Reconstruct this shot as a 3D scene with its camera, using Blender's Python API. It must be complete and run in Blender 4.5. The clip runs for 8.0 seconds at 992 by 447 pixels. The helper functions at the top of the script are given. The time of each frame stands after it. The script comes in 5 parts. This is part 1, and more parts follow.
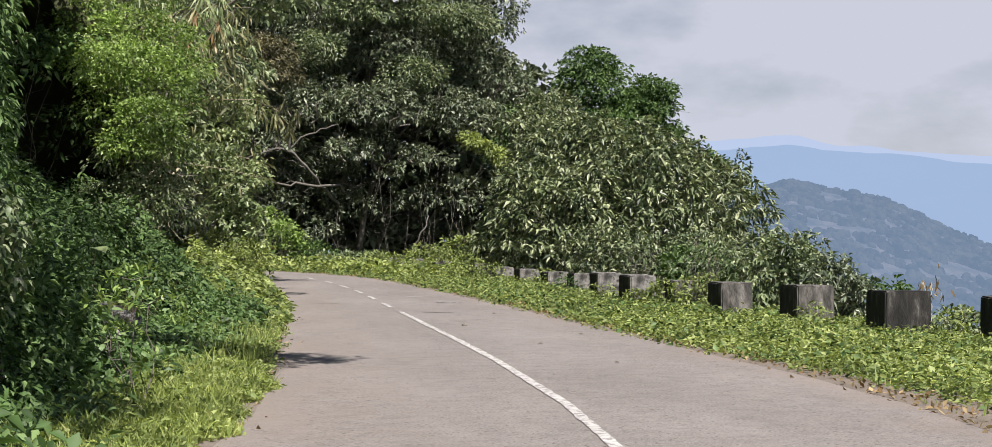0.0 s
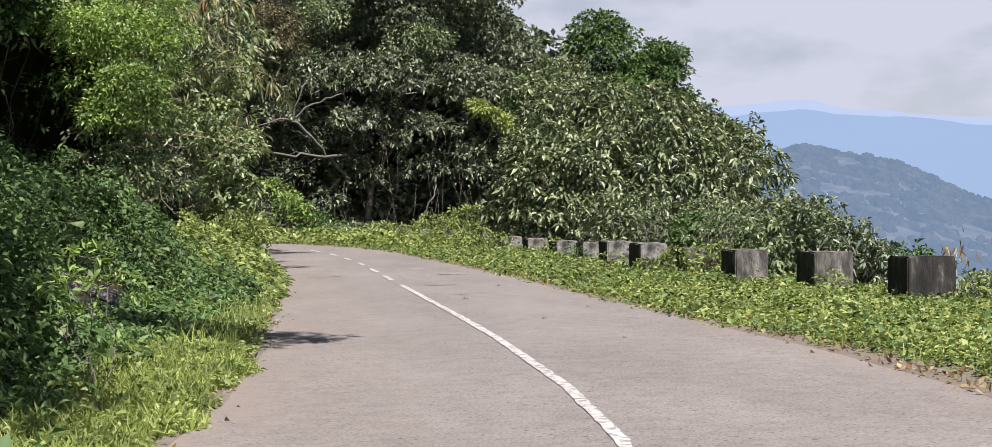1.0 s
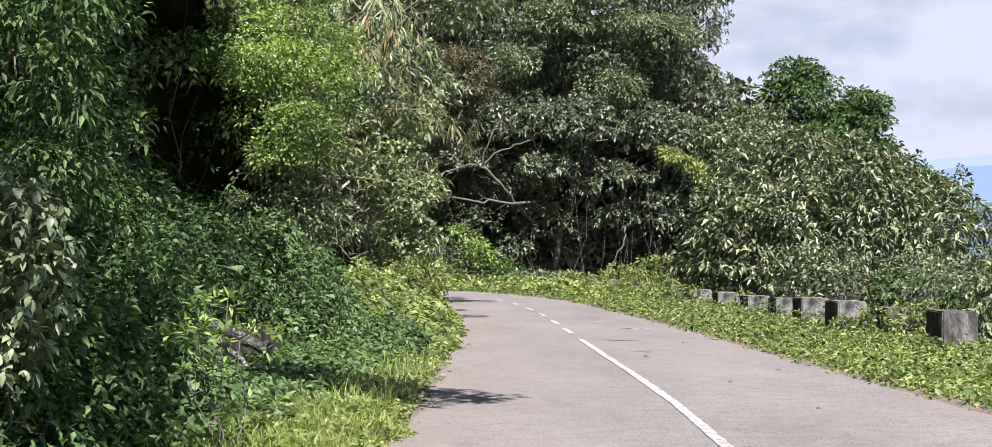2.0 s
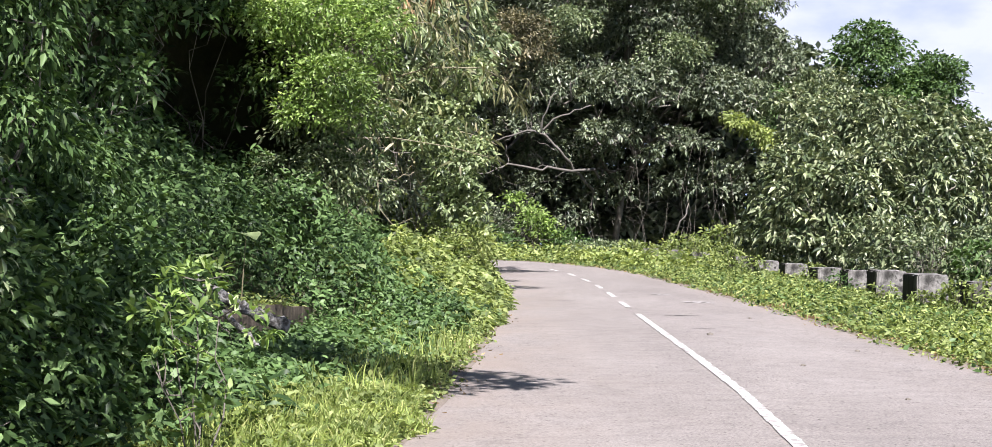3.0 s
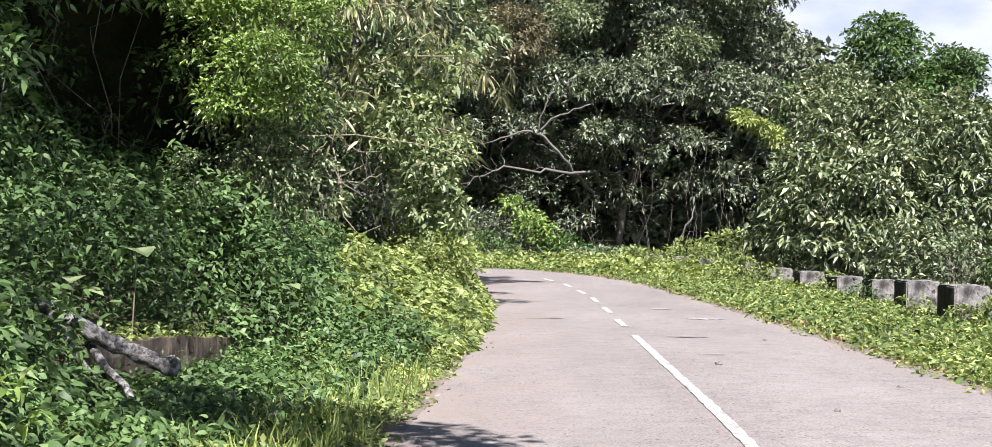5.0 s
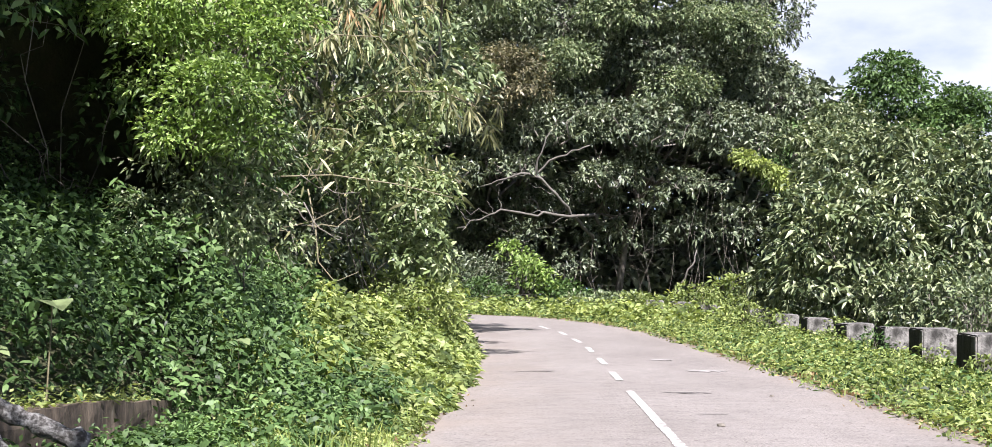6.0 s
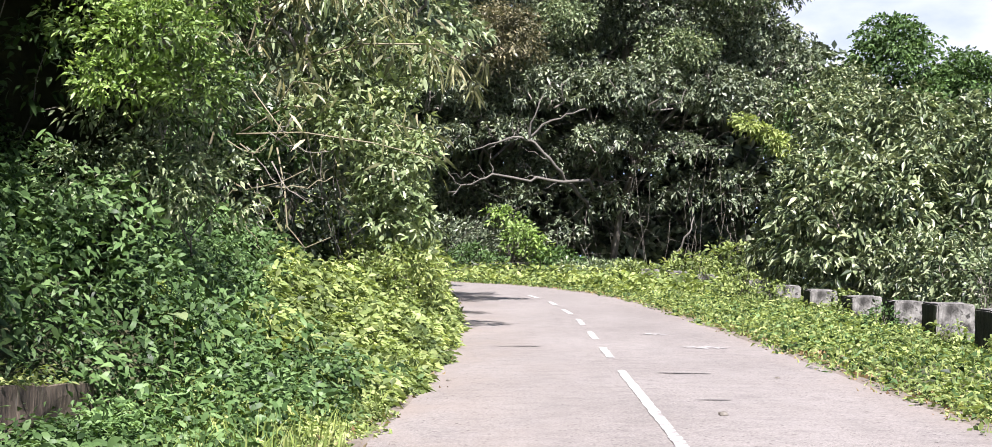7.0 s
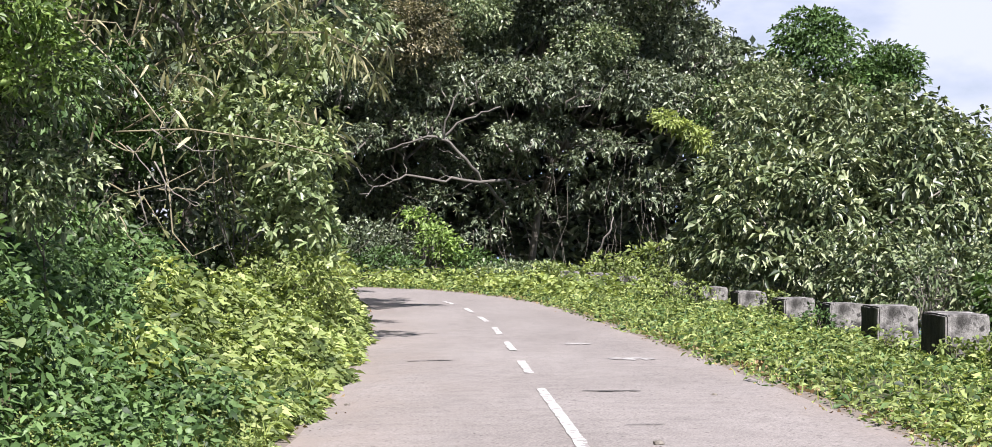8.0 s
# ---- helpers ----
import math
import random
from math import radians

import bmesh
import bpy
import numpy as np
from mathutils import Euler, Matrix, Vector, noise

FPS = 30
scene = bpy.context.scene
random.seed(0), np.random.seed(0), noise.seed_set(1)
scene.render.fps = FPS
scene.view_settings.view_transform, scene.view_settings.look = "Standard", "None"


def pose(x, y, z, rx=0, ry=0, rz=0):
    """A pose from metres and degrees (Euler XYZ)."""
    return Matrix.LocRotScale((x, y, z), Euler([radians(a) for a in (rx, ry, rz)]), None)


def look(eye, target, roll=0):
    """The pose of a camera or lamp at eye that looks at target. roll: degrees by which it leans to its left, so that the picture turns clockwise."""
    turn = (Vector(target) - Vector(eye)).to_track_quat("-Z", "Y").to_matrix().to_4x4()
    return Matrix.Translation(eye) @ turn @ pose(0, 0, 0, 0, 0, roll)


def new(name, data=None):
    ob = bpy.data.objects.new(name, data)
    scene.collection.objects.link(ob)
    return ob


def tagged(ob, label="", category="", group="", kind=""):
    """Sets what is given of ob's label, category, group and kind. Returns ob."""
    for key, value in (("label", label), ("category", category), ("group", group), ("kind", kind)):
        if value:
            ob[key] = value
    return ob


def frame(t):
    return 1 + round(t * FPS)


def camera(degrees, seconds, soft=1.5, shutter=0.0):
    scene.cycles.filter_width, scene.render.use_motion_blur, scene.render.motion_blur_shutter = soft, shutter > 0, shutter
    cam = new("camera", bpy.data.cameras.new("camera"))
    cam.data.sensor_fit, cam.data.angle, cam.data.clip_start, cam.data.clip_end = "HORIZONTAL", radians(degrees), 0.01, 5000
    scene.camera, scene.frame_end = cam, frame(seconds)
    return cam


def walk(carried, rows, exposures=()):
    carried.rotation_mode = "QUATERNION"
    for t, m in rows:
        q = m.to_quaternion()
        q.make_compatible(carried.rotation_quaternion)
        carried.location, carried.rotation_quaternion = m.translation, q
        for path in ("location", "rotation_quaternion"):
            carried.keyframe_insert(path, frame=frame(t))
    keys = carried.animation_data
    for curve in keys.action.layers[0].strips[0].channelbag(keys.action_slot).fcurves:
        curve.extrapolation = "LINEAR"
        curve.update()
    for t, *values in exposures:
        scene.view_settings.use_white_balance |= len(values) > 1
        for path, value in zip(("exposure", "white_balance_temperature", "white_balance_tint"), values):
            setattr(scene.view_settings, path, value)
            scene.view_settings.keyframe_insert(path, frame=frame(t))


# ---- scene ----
cam = camera(34.0, 8.0, soft=0.8)

PATH = [
    (0, (-1.565, -8.822, 1.541), (0.112, 1.036, 1.567), -0.16),
    (0.5, (-1.377, -8.261, 1.530), (0.279, 1.599, 1.328), -1.01),
    (1, (-1.198, -7.664, 1.531), (0.397, 2.207, 1.366), -0.96),
    (1.5, (-1.029, -6.989, 1.531), (-0.232, 2.978, 1.681), 0.12),
    (2, (-0.856, -6.253, 1.543), (-0.439, 3.737, 1.686), 0.21),
    (2.2, (-0.806, -5.921, 1.535), (-0.410, 4.070, 1.677), 0.22),
    (3.3, (-0.518, -3.726, 1.503), (-0.558, 6.273, 1.385), 0.53),
    (3.5, (-0.480, -3.394, 1.508), (-0.497, 6.606, 1.373), 0.58),
    (4, (-0.347, -2.540, 1.517), (-0.359, 7.459, 1.372), 0.39),
    (4.2, (-0.296, -2.219, 1.534), (-0.316, 7.780, 1.383), 0.32),
    (5.3, (-0.056, -0.343, 1.540), (-0.066, 9.657, 1.554), -0.20),
    (5.5, (0.007, -0.000, 1.533), (-0.012, 10.000, 1.552), -0.41),
    (6, (0.126, 0.866, 1.556), (0.093, 10.863, 1.808), -0.16),
    (6.5, (0.205, 1.688, 1.552), (0.004, 11.683, 1.811), -0.15),
    (7, (0.296, 2.647, 1.558), (0.288, 12.646, 1.601), 0.34),
    (7.5, (0.394, 3.627, 1.572), (0.621, 13.625, 1.581), -0.47),
    (8, (0.441, 4.514, 1.578), (0.936, 14.502, 1.630), -0.41),
]
walk(cam, [(t, look(eye, target, roll)) for t, eye, target, roll in PATH], exposures=((0.0, 0.63, 6460, 14), (0.5, 0.7, 6460, 15), (1.0, 0.74, 6380, 16), (1.5, 0.84, 6330, 16), (2.2, 1.1, 6100, 18), (3.5, 1.3, 6100, 18), (5.5, 1.32, 6100, 18), (6.5, 1.44, 6100, 18), (7.0, 1.44, 6100, 18), (7.5, 1.42, 6100, 18), (8.0, 1.19, 6100, 18)))

# ---- light ----
SUN_EL, SUN_AZ = radians(56.0), radians(168.0)  # azimuth clockwise from +y
sun_way = Vector((math.sin(SUN_AZ) * math.cos(SUN_EL), math.cos(SUN_AZ) * math.cos(SUN_EL), math.sin(SUN_EL)))
sun = new("sun", bpy.data.lights.new("sun", "SUN"))
sun.data.energy, sun.data.angle, sun.data.color = 5.0, radians(0.55), (1.0, 0.955, 0.88)
sun.matrix_world = look(sun_way * 60, (0, 0, 0))

world = bpy.data.worlds.new("sky")
scene.world = world
world.use_nodes = True
wn, wl = world.node_tree.nodes, world.node_tree.links
wn.clear()
w_out, w_bg = wn.new("ShaderNodeOutputWorld"), wn.new("ShaderNodeBackground")
w_sky, w_geo = wn.new("ShaderNodeTexSky"), wn.new("ShaderNodeTexCoord")
w_sky.sky_type, w_sky.sun_disc = "NISHITA", False
w_sky.sun_elevation, w_sky.sun_rotation = SUN_EL, SUN_AZ
w_sky.air_density, w_sky.dust_density, w_sky.altitude = 1.0, 0.6, 900
w_map, w_noise, w_ramp, w_mix = wn.new("ShaderNodeMapping"), wn.new("ShaderNodeTexNoise"), wn.new("ShaderNodeValToRGB"), wn.new("ShaderNodeMixRGB")
w_map.inputs["Scale"].default_value = (2.6, 2.6, 6.0)
w_map.inputs["Location"].default_value = (0.3, 0.1, 0.35)
w_noise.inputs["Scale"].default_value, w_noise.inputs["Detail"].default_value = 2.6, 7.0
w_noise.inputs["Roughness"].default_value = 0.55
w_ramp.color_ramp.elements[0].position, w_ramp.color_ramp.elements[1].position = 0.16, 0.52
w_mix.inputs["Color2"].default_value = (11.0, 11.6, 13.1, 1)
wl.new(w_geo.outputs["Generated"], w_map.inputs["Vector"])
wl.new(w_map.outputs["Vector"], w_noise.inputs["Vector"])
wl.new(w_noise.outputs["Fac"], w_ramp.inputs["Fac"])
w_sep, w_high, w_mul = wn.new("ShaderNodeSeparateXYZ"), wn.new("ShaderNodeMapRange"), wn.new("ShaderNodeMath")
w_high.inputs["From Min"].default_value, w_high.inputs["From Max"].default_value = 0.14, 0.27
w_high.inputs["To Min"].default_value, w_high.inputs["To Max"].default_value = 1.0, 0.06
w_mul.operation = "MULTIPLY"
wl.new(w_geo.outputs["Generated"], w_sep.inputs["Vector"])
wl.new(w_sep.outputs["Z"], w_high.inputs["Value"])
wl.new(w_ramp.outputs["Color"], w_mul.inputs[0])
wl.new(w_high.outputs["Result"], w_mul.inputs[1])
wl.new(w_mul.outputs["Value"], w_mix.inputs["Fac"])
wl.new(w_sky.outputs["Color"], w_mix.inputs["Color1"])
wl.new(w_mix.outputs["Color"], w_bg.inputs["Color"])
w_bg.inputs["Strength"].default_value = 0.035
wl.new(w_bg.outputs["Background"], w_out.inputs["Surface"])


# ---- materials ----
def material(name):
    m = bpy.data.materials.new(name)
    m.use_nodes = True
    m.node_tree.nodes.clear()
    return m, m.node_tree.nodes, m.node_tree.links


def ramp_node(n, stops):
    r = n.new("ShaderNodeValToRGB")
    els = r.color_ramp.elements
    while len(els) < len(stops):
        els.new(0.5)
    for e, (p, c) in zip(els, stops):
        e.position, e.color = p, (*c, 1)
    return r


def noise_node(n, l, scale, detail=5.0, rough=0.6, coord="Object", stretch=(1, 1, 1)):
    tc, mp, tx = n.new("ShaderNodeTexCoord"), n.new("ShaderNodeMapping"), n.new("ShaderNodeTexNoise")
    mp.inputs["Scale"].default_value = stretch
    tx.inputs["Scale"].default_value, tx.inputs["Detail"].default_value, tx.inputs["Roughness"].default_value = scale, detail, rough
    l.new(tc.outputs[coord], mp.inputs["Vector"])
    l.new(mp.outputs["Vector"], tx.inputs["Vector"])
    return tx


def mixed(n, l, kind, fac, a, b):
    mx = n.new("ShaderNodeMixRGB")
    mx.blend_type = kind
    for key, value in (("Fac", fac), ("Color1", a), ("Color2", b)):
        if isinstance(value, (int, float)):
            mx.inputs[key].default_value = value
        elif isinstance(value, tuple):
            mx.inputs[key].default_value = (*value, 1)
        else:
            l.new(value, mx.inputs[key])
    return mx.outputs["Color"]


def leaf_material(name, stops, gloss=0.42, thin=0.35, patch=0.9, back=(1.0, 1.0, 0.6), shine=0.35):
    """Leaves: each one takes its own tint, and whole sprays drift lighter and darker."""
    m, n, l = material(name)
    geo, out = n.new("ShaderNodeNewGeometry"), n.new("ShaderNodeOutputMaterial")
    tint = ramp_node(n, stops)
    l.new(geo.outputs["Random Per Island"], tint.inputs["Fac"])
    drift = noise_node(n, l, patch, 3.0)
    shade = ramp_node(n, [(0.3, (0.42, 0.46, 0.42)), (0.7, (1.45, 1.4, 1.3))])
    l.new(drift.outputs["Fac"], shade.inputs["Fac"])
    col = mixed(n, l, "MULTIPLY", 1.0, tint.outputs["Color"], shade.outputs["Color"])
    p, tr, mx = n.new("ShaderNodeBsdfPrincipled"), n.new("ShaderNodeBsdfTranslucent"), n.new("ShaderNodeMixShader")
    l.new(col, p.inputs["Base Color"])
    p.inputs["Roughness"].default_value = gloss
    p.inputs["Specular IOR Level"].default_value = shine
    l.new(mixed(n, l, "MULTIPLY", 1.0, col, back), tr.inputs["Color"])
    mx.inputs["Fac"].default_value = thin
    l.new(p.outputs["BSDF"], mx.inputs[1])
    l.new(tr.outputs["BSDF"], mx.inputs[2])
    l.new(mx.outputs["Shader"], out.inputs["Surface"])
    return m


def rough_material(name, stops, scale=6.0, fine=60.0, bump=0.4, rough=0.85, stretch=(1, 1, 1), dist=0.02, spot=None):
    """A mottled rough surface: large stains, fine grain and relief."""
    m, n, l = material(name)
    out, p, b = n.new("ShaderNodeOutputMaterial"), n.new("ShaderNodeBsdfPrincipled"), n.new("ShaderNodeBump")
    big, small = noise_node(n, l, scale, 6.0, 0.65, stretch=stretch), noise_node(n, l, fine, 4.0, 0.7, stretch=stretch)
    tint = ramp_node(n, stops)
    l.new(big.outputs["Fac"], tint.inputs["Fac"])
    grain = ramp_node(n, [(0.25, (0.72, 0.72, 0.72)), (0.75, (1.22, 1.22, 1.22))])
    l.new(small.outputs["Fac"], grain.inputs["Fac"])
    col = mixed(n, l, "MULTIPLY", 0.9, tint.outputs["Color"], grain.outputs["Color"])
    if spot:
        sp = noise_node(n, l, spot[0], 5.0, 0.6)
        edge = ramp_node(n, [(spot[1], (0, 0, 0)), (spot[1] + 0.08, (1, 1, 1))])
        l.new(sp.outputs["Fac"], edge.inputs["Fac"])
        col = mixed(n, l, "MIX", edge.outputs["Color"], col, spot[2])
    l.new(col, p.inputs["Base Color"])
    p.inputs["Roughness"].default_value = rough
    l.new(small.outputs["Fac"], b.inputs["Height"])
    b.inputs["Strength"].default_value, b.inputs["Distance"].default_value = bump, dist
    l.new(b.outputs["Normal"], p.inputs["Normal"])
    l.new(p.outputs["BSDF"], out.inputs["Surface"])
    return m


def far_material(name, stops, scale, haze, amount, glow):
    """Forest whose miles of bright hazy air are a glow mixed into its colour."""
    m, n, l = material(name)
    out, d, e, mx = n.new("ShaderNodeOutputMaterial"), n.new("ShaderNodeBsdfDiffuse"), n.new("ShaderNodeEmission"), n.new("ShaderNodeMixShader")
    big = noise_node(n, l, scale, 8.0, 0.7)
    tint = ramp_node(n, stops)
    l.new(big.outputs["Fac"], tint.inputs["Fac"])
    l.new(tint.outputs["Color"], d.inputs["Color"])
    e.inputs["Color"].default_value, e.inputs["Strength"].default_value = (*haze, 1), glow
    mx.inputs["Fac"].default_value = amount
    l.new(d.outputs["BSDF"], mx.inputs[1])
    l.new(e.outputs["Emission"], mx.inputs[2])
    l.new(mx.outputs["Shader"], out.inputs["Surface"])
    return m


def road_material():
    """Bleached asphalt: wheel-worn drifts, cross streaks, exposed chippings and dark specks."""
    m, n, l = material("old_asphalt")
    out, p, bp = n.new("ShaderNodeOutputMaterial"), n.new("ShaderNodeBsdfPrincipled"), n.new("ShaderNodeBump")
    big, streak, fine, speck = noise_node(n, l, 0.5, 4.0, 0.6, stretch=(1, 0.45, 1)), noise_node(n, l, 3.2, 6.0, 0.7, stretch=(1.0, 1.4, 1)), noise_node(n, l, 42, 4.0, 0.8), noise_node(n, l, 21, 2.0, 0.5)
    tint = ramp_node(n, [(0.3, (0.184, 0.165, 0.154)), (0.5, (0.216, 0.195, 0.183)), (0.7, (0.250, 0.227, 0.214))])
    l.new(big.outputs["Fac"], tint.inputs["Fac"])
    s1 = ramp_node(n, [(0.32, (0.8, 0.8, 0.805)), (0.5, (1.0, 1.0, 1.0)), (0.68, (1.12, 1.12, 1.115))])
    l.new(streak.outputs["Fac"], s1.inputs["Fac"])
    s2 = ramp_node(n, [(0.3, (0.5, 0.5, 0.5)), (0.5, (1.0, 1.0, 1.0)), (0.7, (1.5, 1.49, 1.48))])
    l.new(fine.outputs["Fac"], s2.inputs["Fac"])
    s3 = ramp_node(n, [(0.3, (0.4, 0.38, 0.37)), (0.37, (1, 1, 1))])
    l.new(speck.outputs["Fac"], s3.inputs["Fac"])
    col = mixed(n, l, "MULTIPLY", 1.0, tint.outputs["Color"], s1.outputs["Color"])
    col = mixed(n, l, "MULTIPLY", 1.0, col, s2.outputs["Color"])
    col = mixed(n, l, "MULTIPLY", 1.0, col, s3.outputs["Color"])
    at, dn, dm = n.new("ShaderNodeAttribute"), noise_node(n, l, 1.1, 6.0, 0.65, stretch=(1, 0.5, 1)), n.new("ShaderNodeMath")
    at.attribute_name, dm.operation = "dust", "MULTIPLY"
    lie = ramp_node(n, [(0.35, (0.15, 0.15, 0.15)), (0.62, (1, 1, 1))])
    l.new(dn.outputs["Fac"], lie.inputs["Fac"])
    l.new(lie.outputs["Color"], dm.inputs[0])
    l.new(at.outputs["Fac"], dm.inputs[1])
    col = mixed(n, l, "MIX", dm.outputs["Value"], col, (0.242, 0.2, 0.17))
    l.new(col, p.inputs["Base Color"])
    p.inputs["Roughness"].default_value = 0.78
    l.new(fine.outputs["Fac"], bp.inputs["Height"])
    bp.inputs["Strength"].default_value, bp.inputs["Distance"].default_value = 0.5, 0.012
    l.new(bp.outputs["Normal"], p.inputs["Normal"])
    l.new(p.outputs["BSDF"], out.inputs["Surface"])
    return m


M_ROAD = road_material()
M_PAINT = rough_material("worn_road_paint", [(0.3, (0.42, 0.405, 0.385)), (0.6, (0.57, 0.555, 0.535))], 3, 40, 0.2, 0.7, spot=(14, 0.49, (0.235, 0.216, 0.207)))
M_DIRT = rough_material("sandy_shoulder", [(0.3, (0.14, 0.115, 0.09)), (0.7, (0.22, 0.185, 0.155))], 2, 45, 0.6, 0.95)
M_SOIL = rough_material("forest_soil", [(0.3, (0.035, 0.04, 0.018)), (0.55, (0.06, 0.065, 0.025)), (0.75, (0.1, 0.085, 0.05))], 1.2, 20, 0.8, 0.95)
M_BARK = rough_material("grey_bark", [(0.3, (0.09, 0.075, 0.06)), (0.7, (0.22, 0.2, 0.17))], 5, 40, 0.8, 0.9, (1, 1, 0.3))
M_PALE_BARK = rough_material("pale_bark", [(0.3, (0.14, 0.125, 0.105)), (0.7, (0.28, 0.255, 0.22))], 4, 40, 0.6, 0.85, (1, 1, 0.4))
M_DULL_BARK = rough_material("dull_bark", [(0.3, (0.1, 0.09, 0.078)), (0.7, (0.19, 0.175, 0.155))], 4, 40, 0.6, 0.9, (1, 1, 0.4))
M_STRAW = rough_material("bleached_straw", [(0.3, (0.38, 0.35, 0.29)), (0.7, (0.55, 0.52, 0.46))], 6, 40, 0.3, 0.8)
M_CANE = rough_material("dry_bamboo_cane", [(0.3, (0.16, 0.14, 0.075)), (0.7, (0.28, 0.245, 0.16))], 3, 30, 0.3, 0.6)
M_CONCRETE = rough_material("weathered_concrete", [(0.36, (0.045, 0.042, 0.038)), (0.46, (0.13, 0.123, 0.115)), (0.55, (0.24, 0.228, 0.213)), (0.68, (0.36, 0.345, 0.325))], 5.5, 42, 0.8, 0.9, (1, 1, 0.7), 0.02, spot=(11, 0.56, (0.04, 0.037, 0.034)))
# near-black of the nearest blocks, also painted shade on every block's road-facing side
M_BLACK_STAIN_SHADE = rough_material("black_stain_shade_concrete", [(0.4, (0.012, 0.012, 0.011)), (0.54, (0.032, 0.03, 0.027)), (0.62, (0.085, 0.08, 0.073)), (0.7, (0.24, 0.23, 0.215))], 5.0, 50, 0.8, 0.92, (1, 1, 0.28), 0.02)
M_STREAKED = rough_material("dark_streaked_concrete", [(0.36, (0.03, 0.028, 0.025)), (0.48, (0.09, 0.083, 0.075)), (0.58, (0.17, 0.158, 0.145)), (0.7, (0.3, 0.285, 0.265))], 6.5, 42, 0.8, 0.9, (1, 1, 0.3), 0.02)
M_STONE = rough_material("rubble_stone", [(0.34, (0.03, 0.022, 0.016)), (0.5, (0.085, 0.063, 0.044)), (0.62, (0.145, 0.112, 0.08)), (0.72, (0.25, 0.21, 0.165))], 9, 34, 0.9, 0.92, (1, 1, 0.2))
M_WHITEWASH = rough_material("old_whitewash", [(0.3, (0.45, 0.45, 0.44)), (0.7, (0.68, 0.68, 0.67))], 3, 40, 0.3, 0.85)


L_DARK = leaf_material("dark_tree_leaf", [(0.0, (0.028, 0.040, 0.025)), (0.45, (0.128, 0.164, 0.106)), (0.8, (0.244, 0.292, 0.200)), (1.0, (0.388, 0.420, 0.345))], 0.36, 0.18, 0.45, shine=0.34)
L_BROAD = leaf_material("broad_bush_leaf", [(0.0, (0.029, 0.048, 0.022)), (0.4, (0.104, 0.142, 0.069)), (0.72, (0.250, 0.298, 0.168)), (1.0, (0.421, 0.455, 0.306))], 0.37, 0.16, 1.1, shine=0.45)
L_SHRUB = leaf_material("shrub_leaf", [(0.0, (0.025, 0.050, 0.017)), (0.5, (0.098, 0.174, 0.061)), (1.0, (0.190, 0.284, 0.122))], 0.45, 0.28, 0.7, back=(0.95, 1.0, 0.5), shine=0.22)
L_BRIGHT = leaf_material("young_leaf", [(0.0, (0.080, 0.135, 0.035)), (0.6, (0.275, 0.405, 0.116)), (1.0, (0.450, 0.560, 0.250))], 0.42, 0.38, 0.8, back=(0.95, 1.0, 0.5))
L_YOUNG = leaf_material("pale_shoot_leaf", [(0.0, (0.220, 0.290, 0.080)), (0.6, (0.370, 0.440, 0.150)), (1.0, (0.480, 0.530, 0.230))], 0.42, 0.36, 0.8)
L_OLIVE = leaf_material("olive_leaf", [(0.0, (0.035, 0.055, 0.030)), (0.45, (0.179, 0.240, 0.128)), (0.9, (0.335, 0.398, 0.240)), (1.0, (0.466, 0.480, 0.350))], 0.38, 0.26, 0.8)
L_RUSSET = leaf_material("russet_olive_leaf", [(0.0, (0.070, 0.070, 0.042)), (0.5, (0.165, 0.158, 0.092)), (0.9, (0.260, 0.235, 0.150)), (1.0, (0.380, 0.340, 0.260))], 0.4, 0.25, 0.6)
L_BAMBOO = leaf_material("bamboo_leaf", [(0.0, (0.065, 0.075, 0.036)), (0.5, (0.245, 0.260, 0.130)), (0.85, (0.410, 0.395, 0.235)), (1.0, (0.600, 0.545, 0.400))], 0.45, 0.35, 0.9)
L_GRASS = leaf_material("grass_blade", [(0.0, (0.166, 0.223, 0.062)), (0.5, (0.294, 0.383, 0.111)), (0.9, (0.468, 0.526, 0.190)), (1.0, (0.440, 0.450, 0.210))], 0.46, 0.38, 1.1, shine=0.2)
L_HERB = leaf_material("verge_herb_leaf", [(0.0, (0.082, 0.118, 0.039)), (0.5, (0.276, 0.352, 0.129)), (1.0, (0.443, 0.498, 0.223))], 0.45, 0.38, 0.9, back=(1.0, 1.0, 0.5), shine=0.18)
L_CLIMBER = leaf_material("climber_leaf", [(0.0, (0.049, 0.072, 0.032)), (0.45, (0.218, 0.290, 0.135)), (1.0, (0.466, 0.530, 0.320))], 0.4, 0.3, 0.8)
L_DRY = leaf_material("dry_leaf", [(0.0, (0.160, 0.100, 0.050)), (0.6, (0.300, 0.210, 0.110)), (1.0, (0.420, 0.330, 0.200))], 0.7, 0.2, 1.0)
# far hills and their crowns: aerial haze is emission blended into each colour
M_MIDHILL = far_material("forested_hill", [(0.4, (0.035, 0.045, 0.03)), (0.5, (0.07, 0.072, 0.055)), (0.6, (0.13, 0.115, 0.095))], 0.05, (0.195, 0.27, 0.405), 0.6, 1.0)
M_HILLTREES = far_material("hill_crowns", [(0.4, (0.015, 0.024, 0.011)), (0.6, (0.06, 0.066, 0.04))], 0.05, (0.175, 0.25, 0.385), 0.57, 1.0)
M_RIDGE = far_material("haze_glow_ridge", [(0.4, (0.03, 0.045, 0.03)), (0.6, (0.06, 0.07, 0.05))], 0.006, (0.25, 0.345, 0.50), 0.9, 1.0)
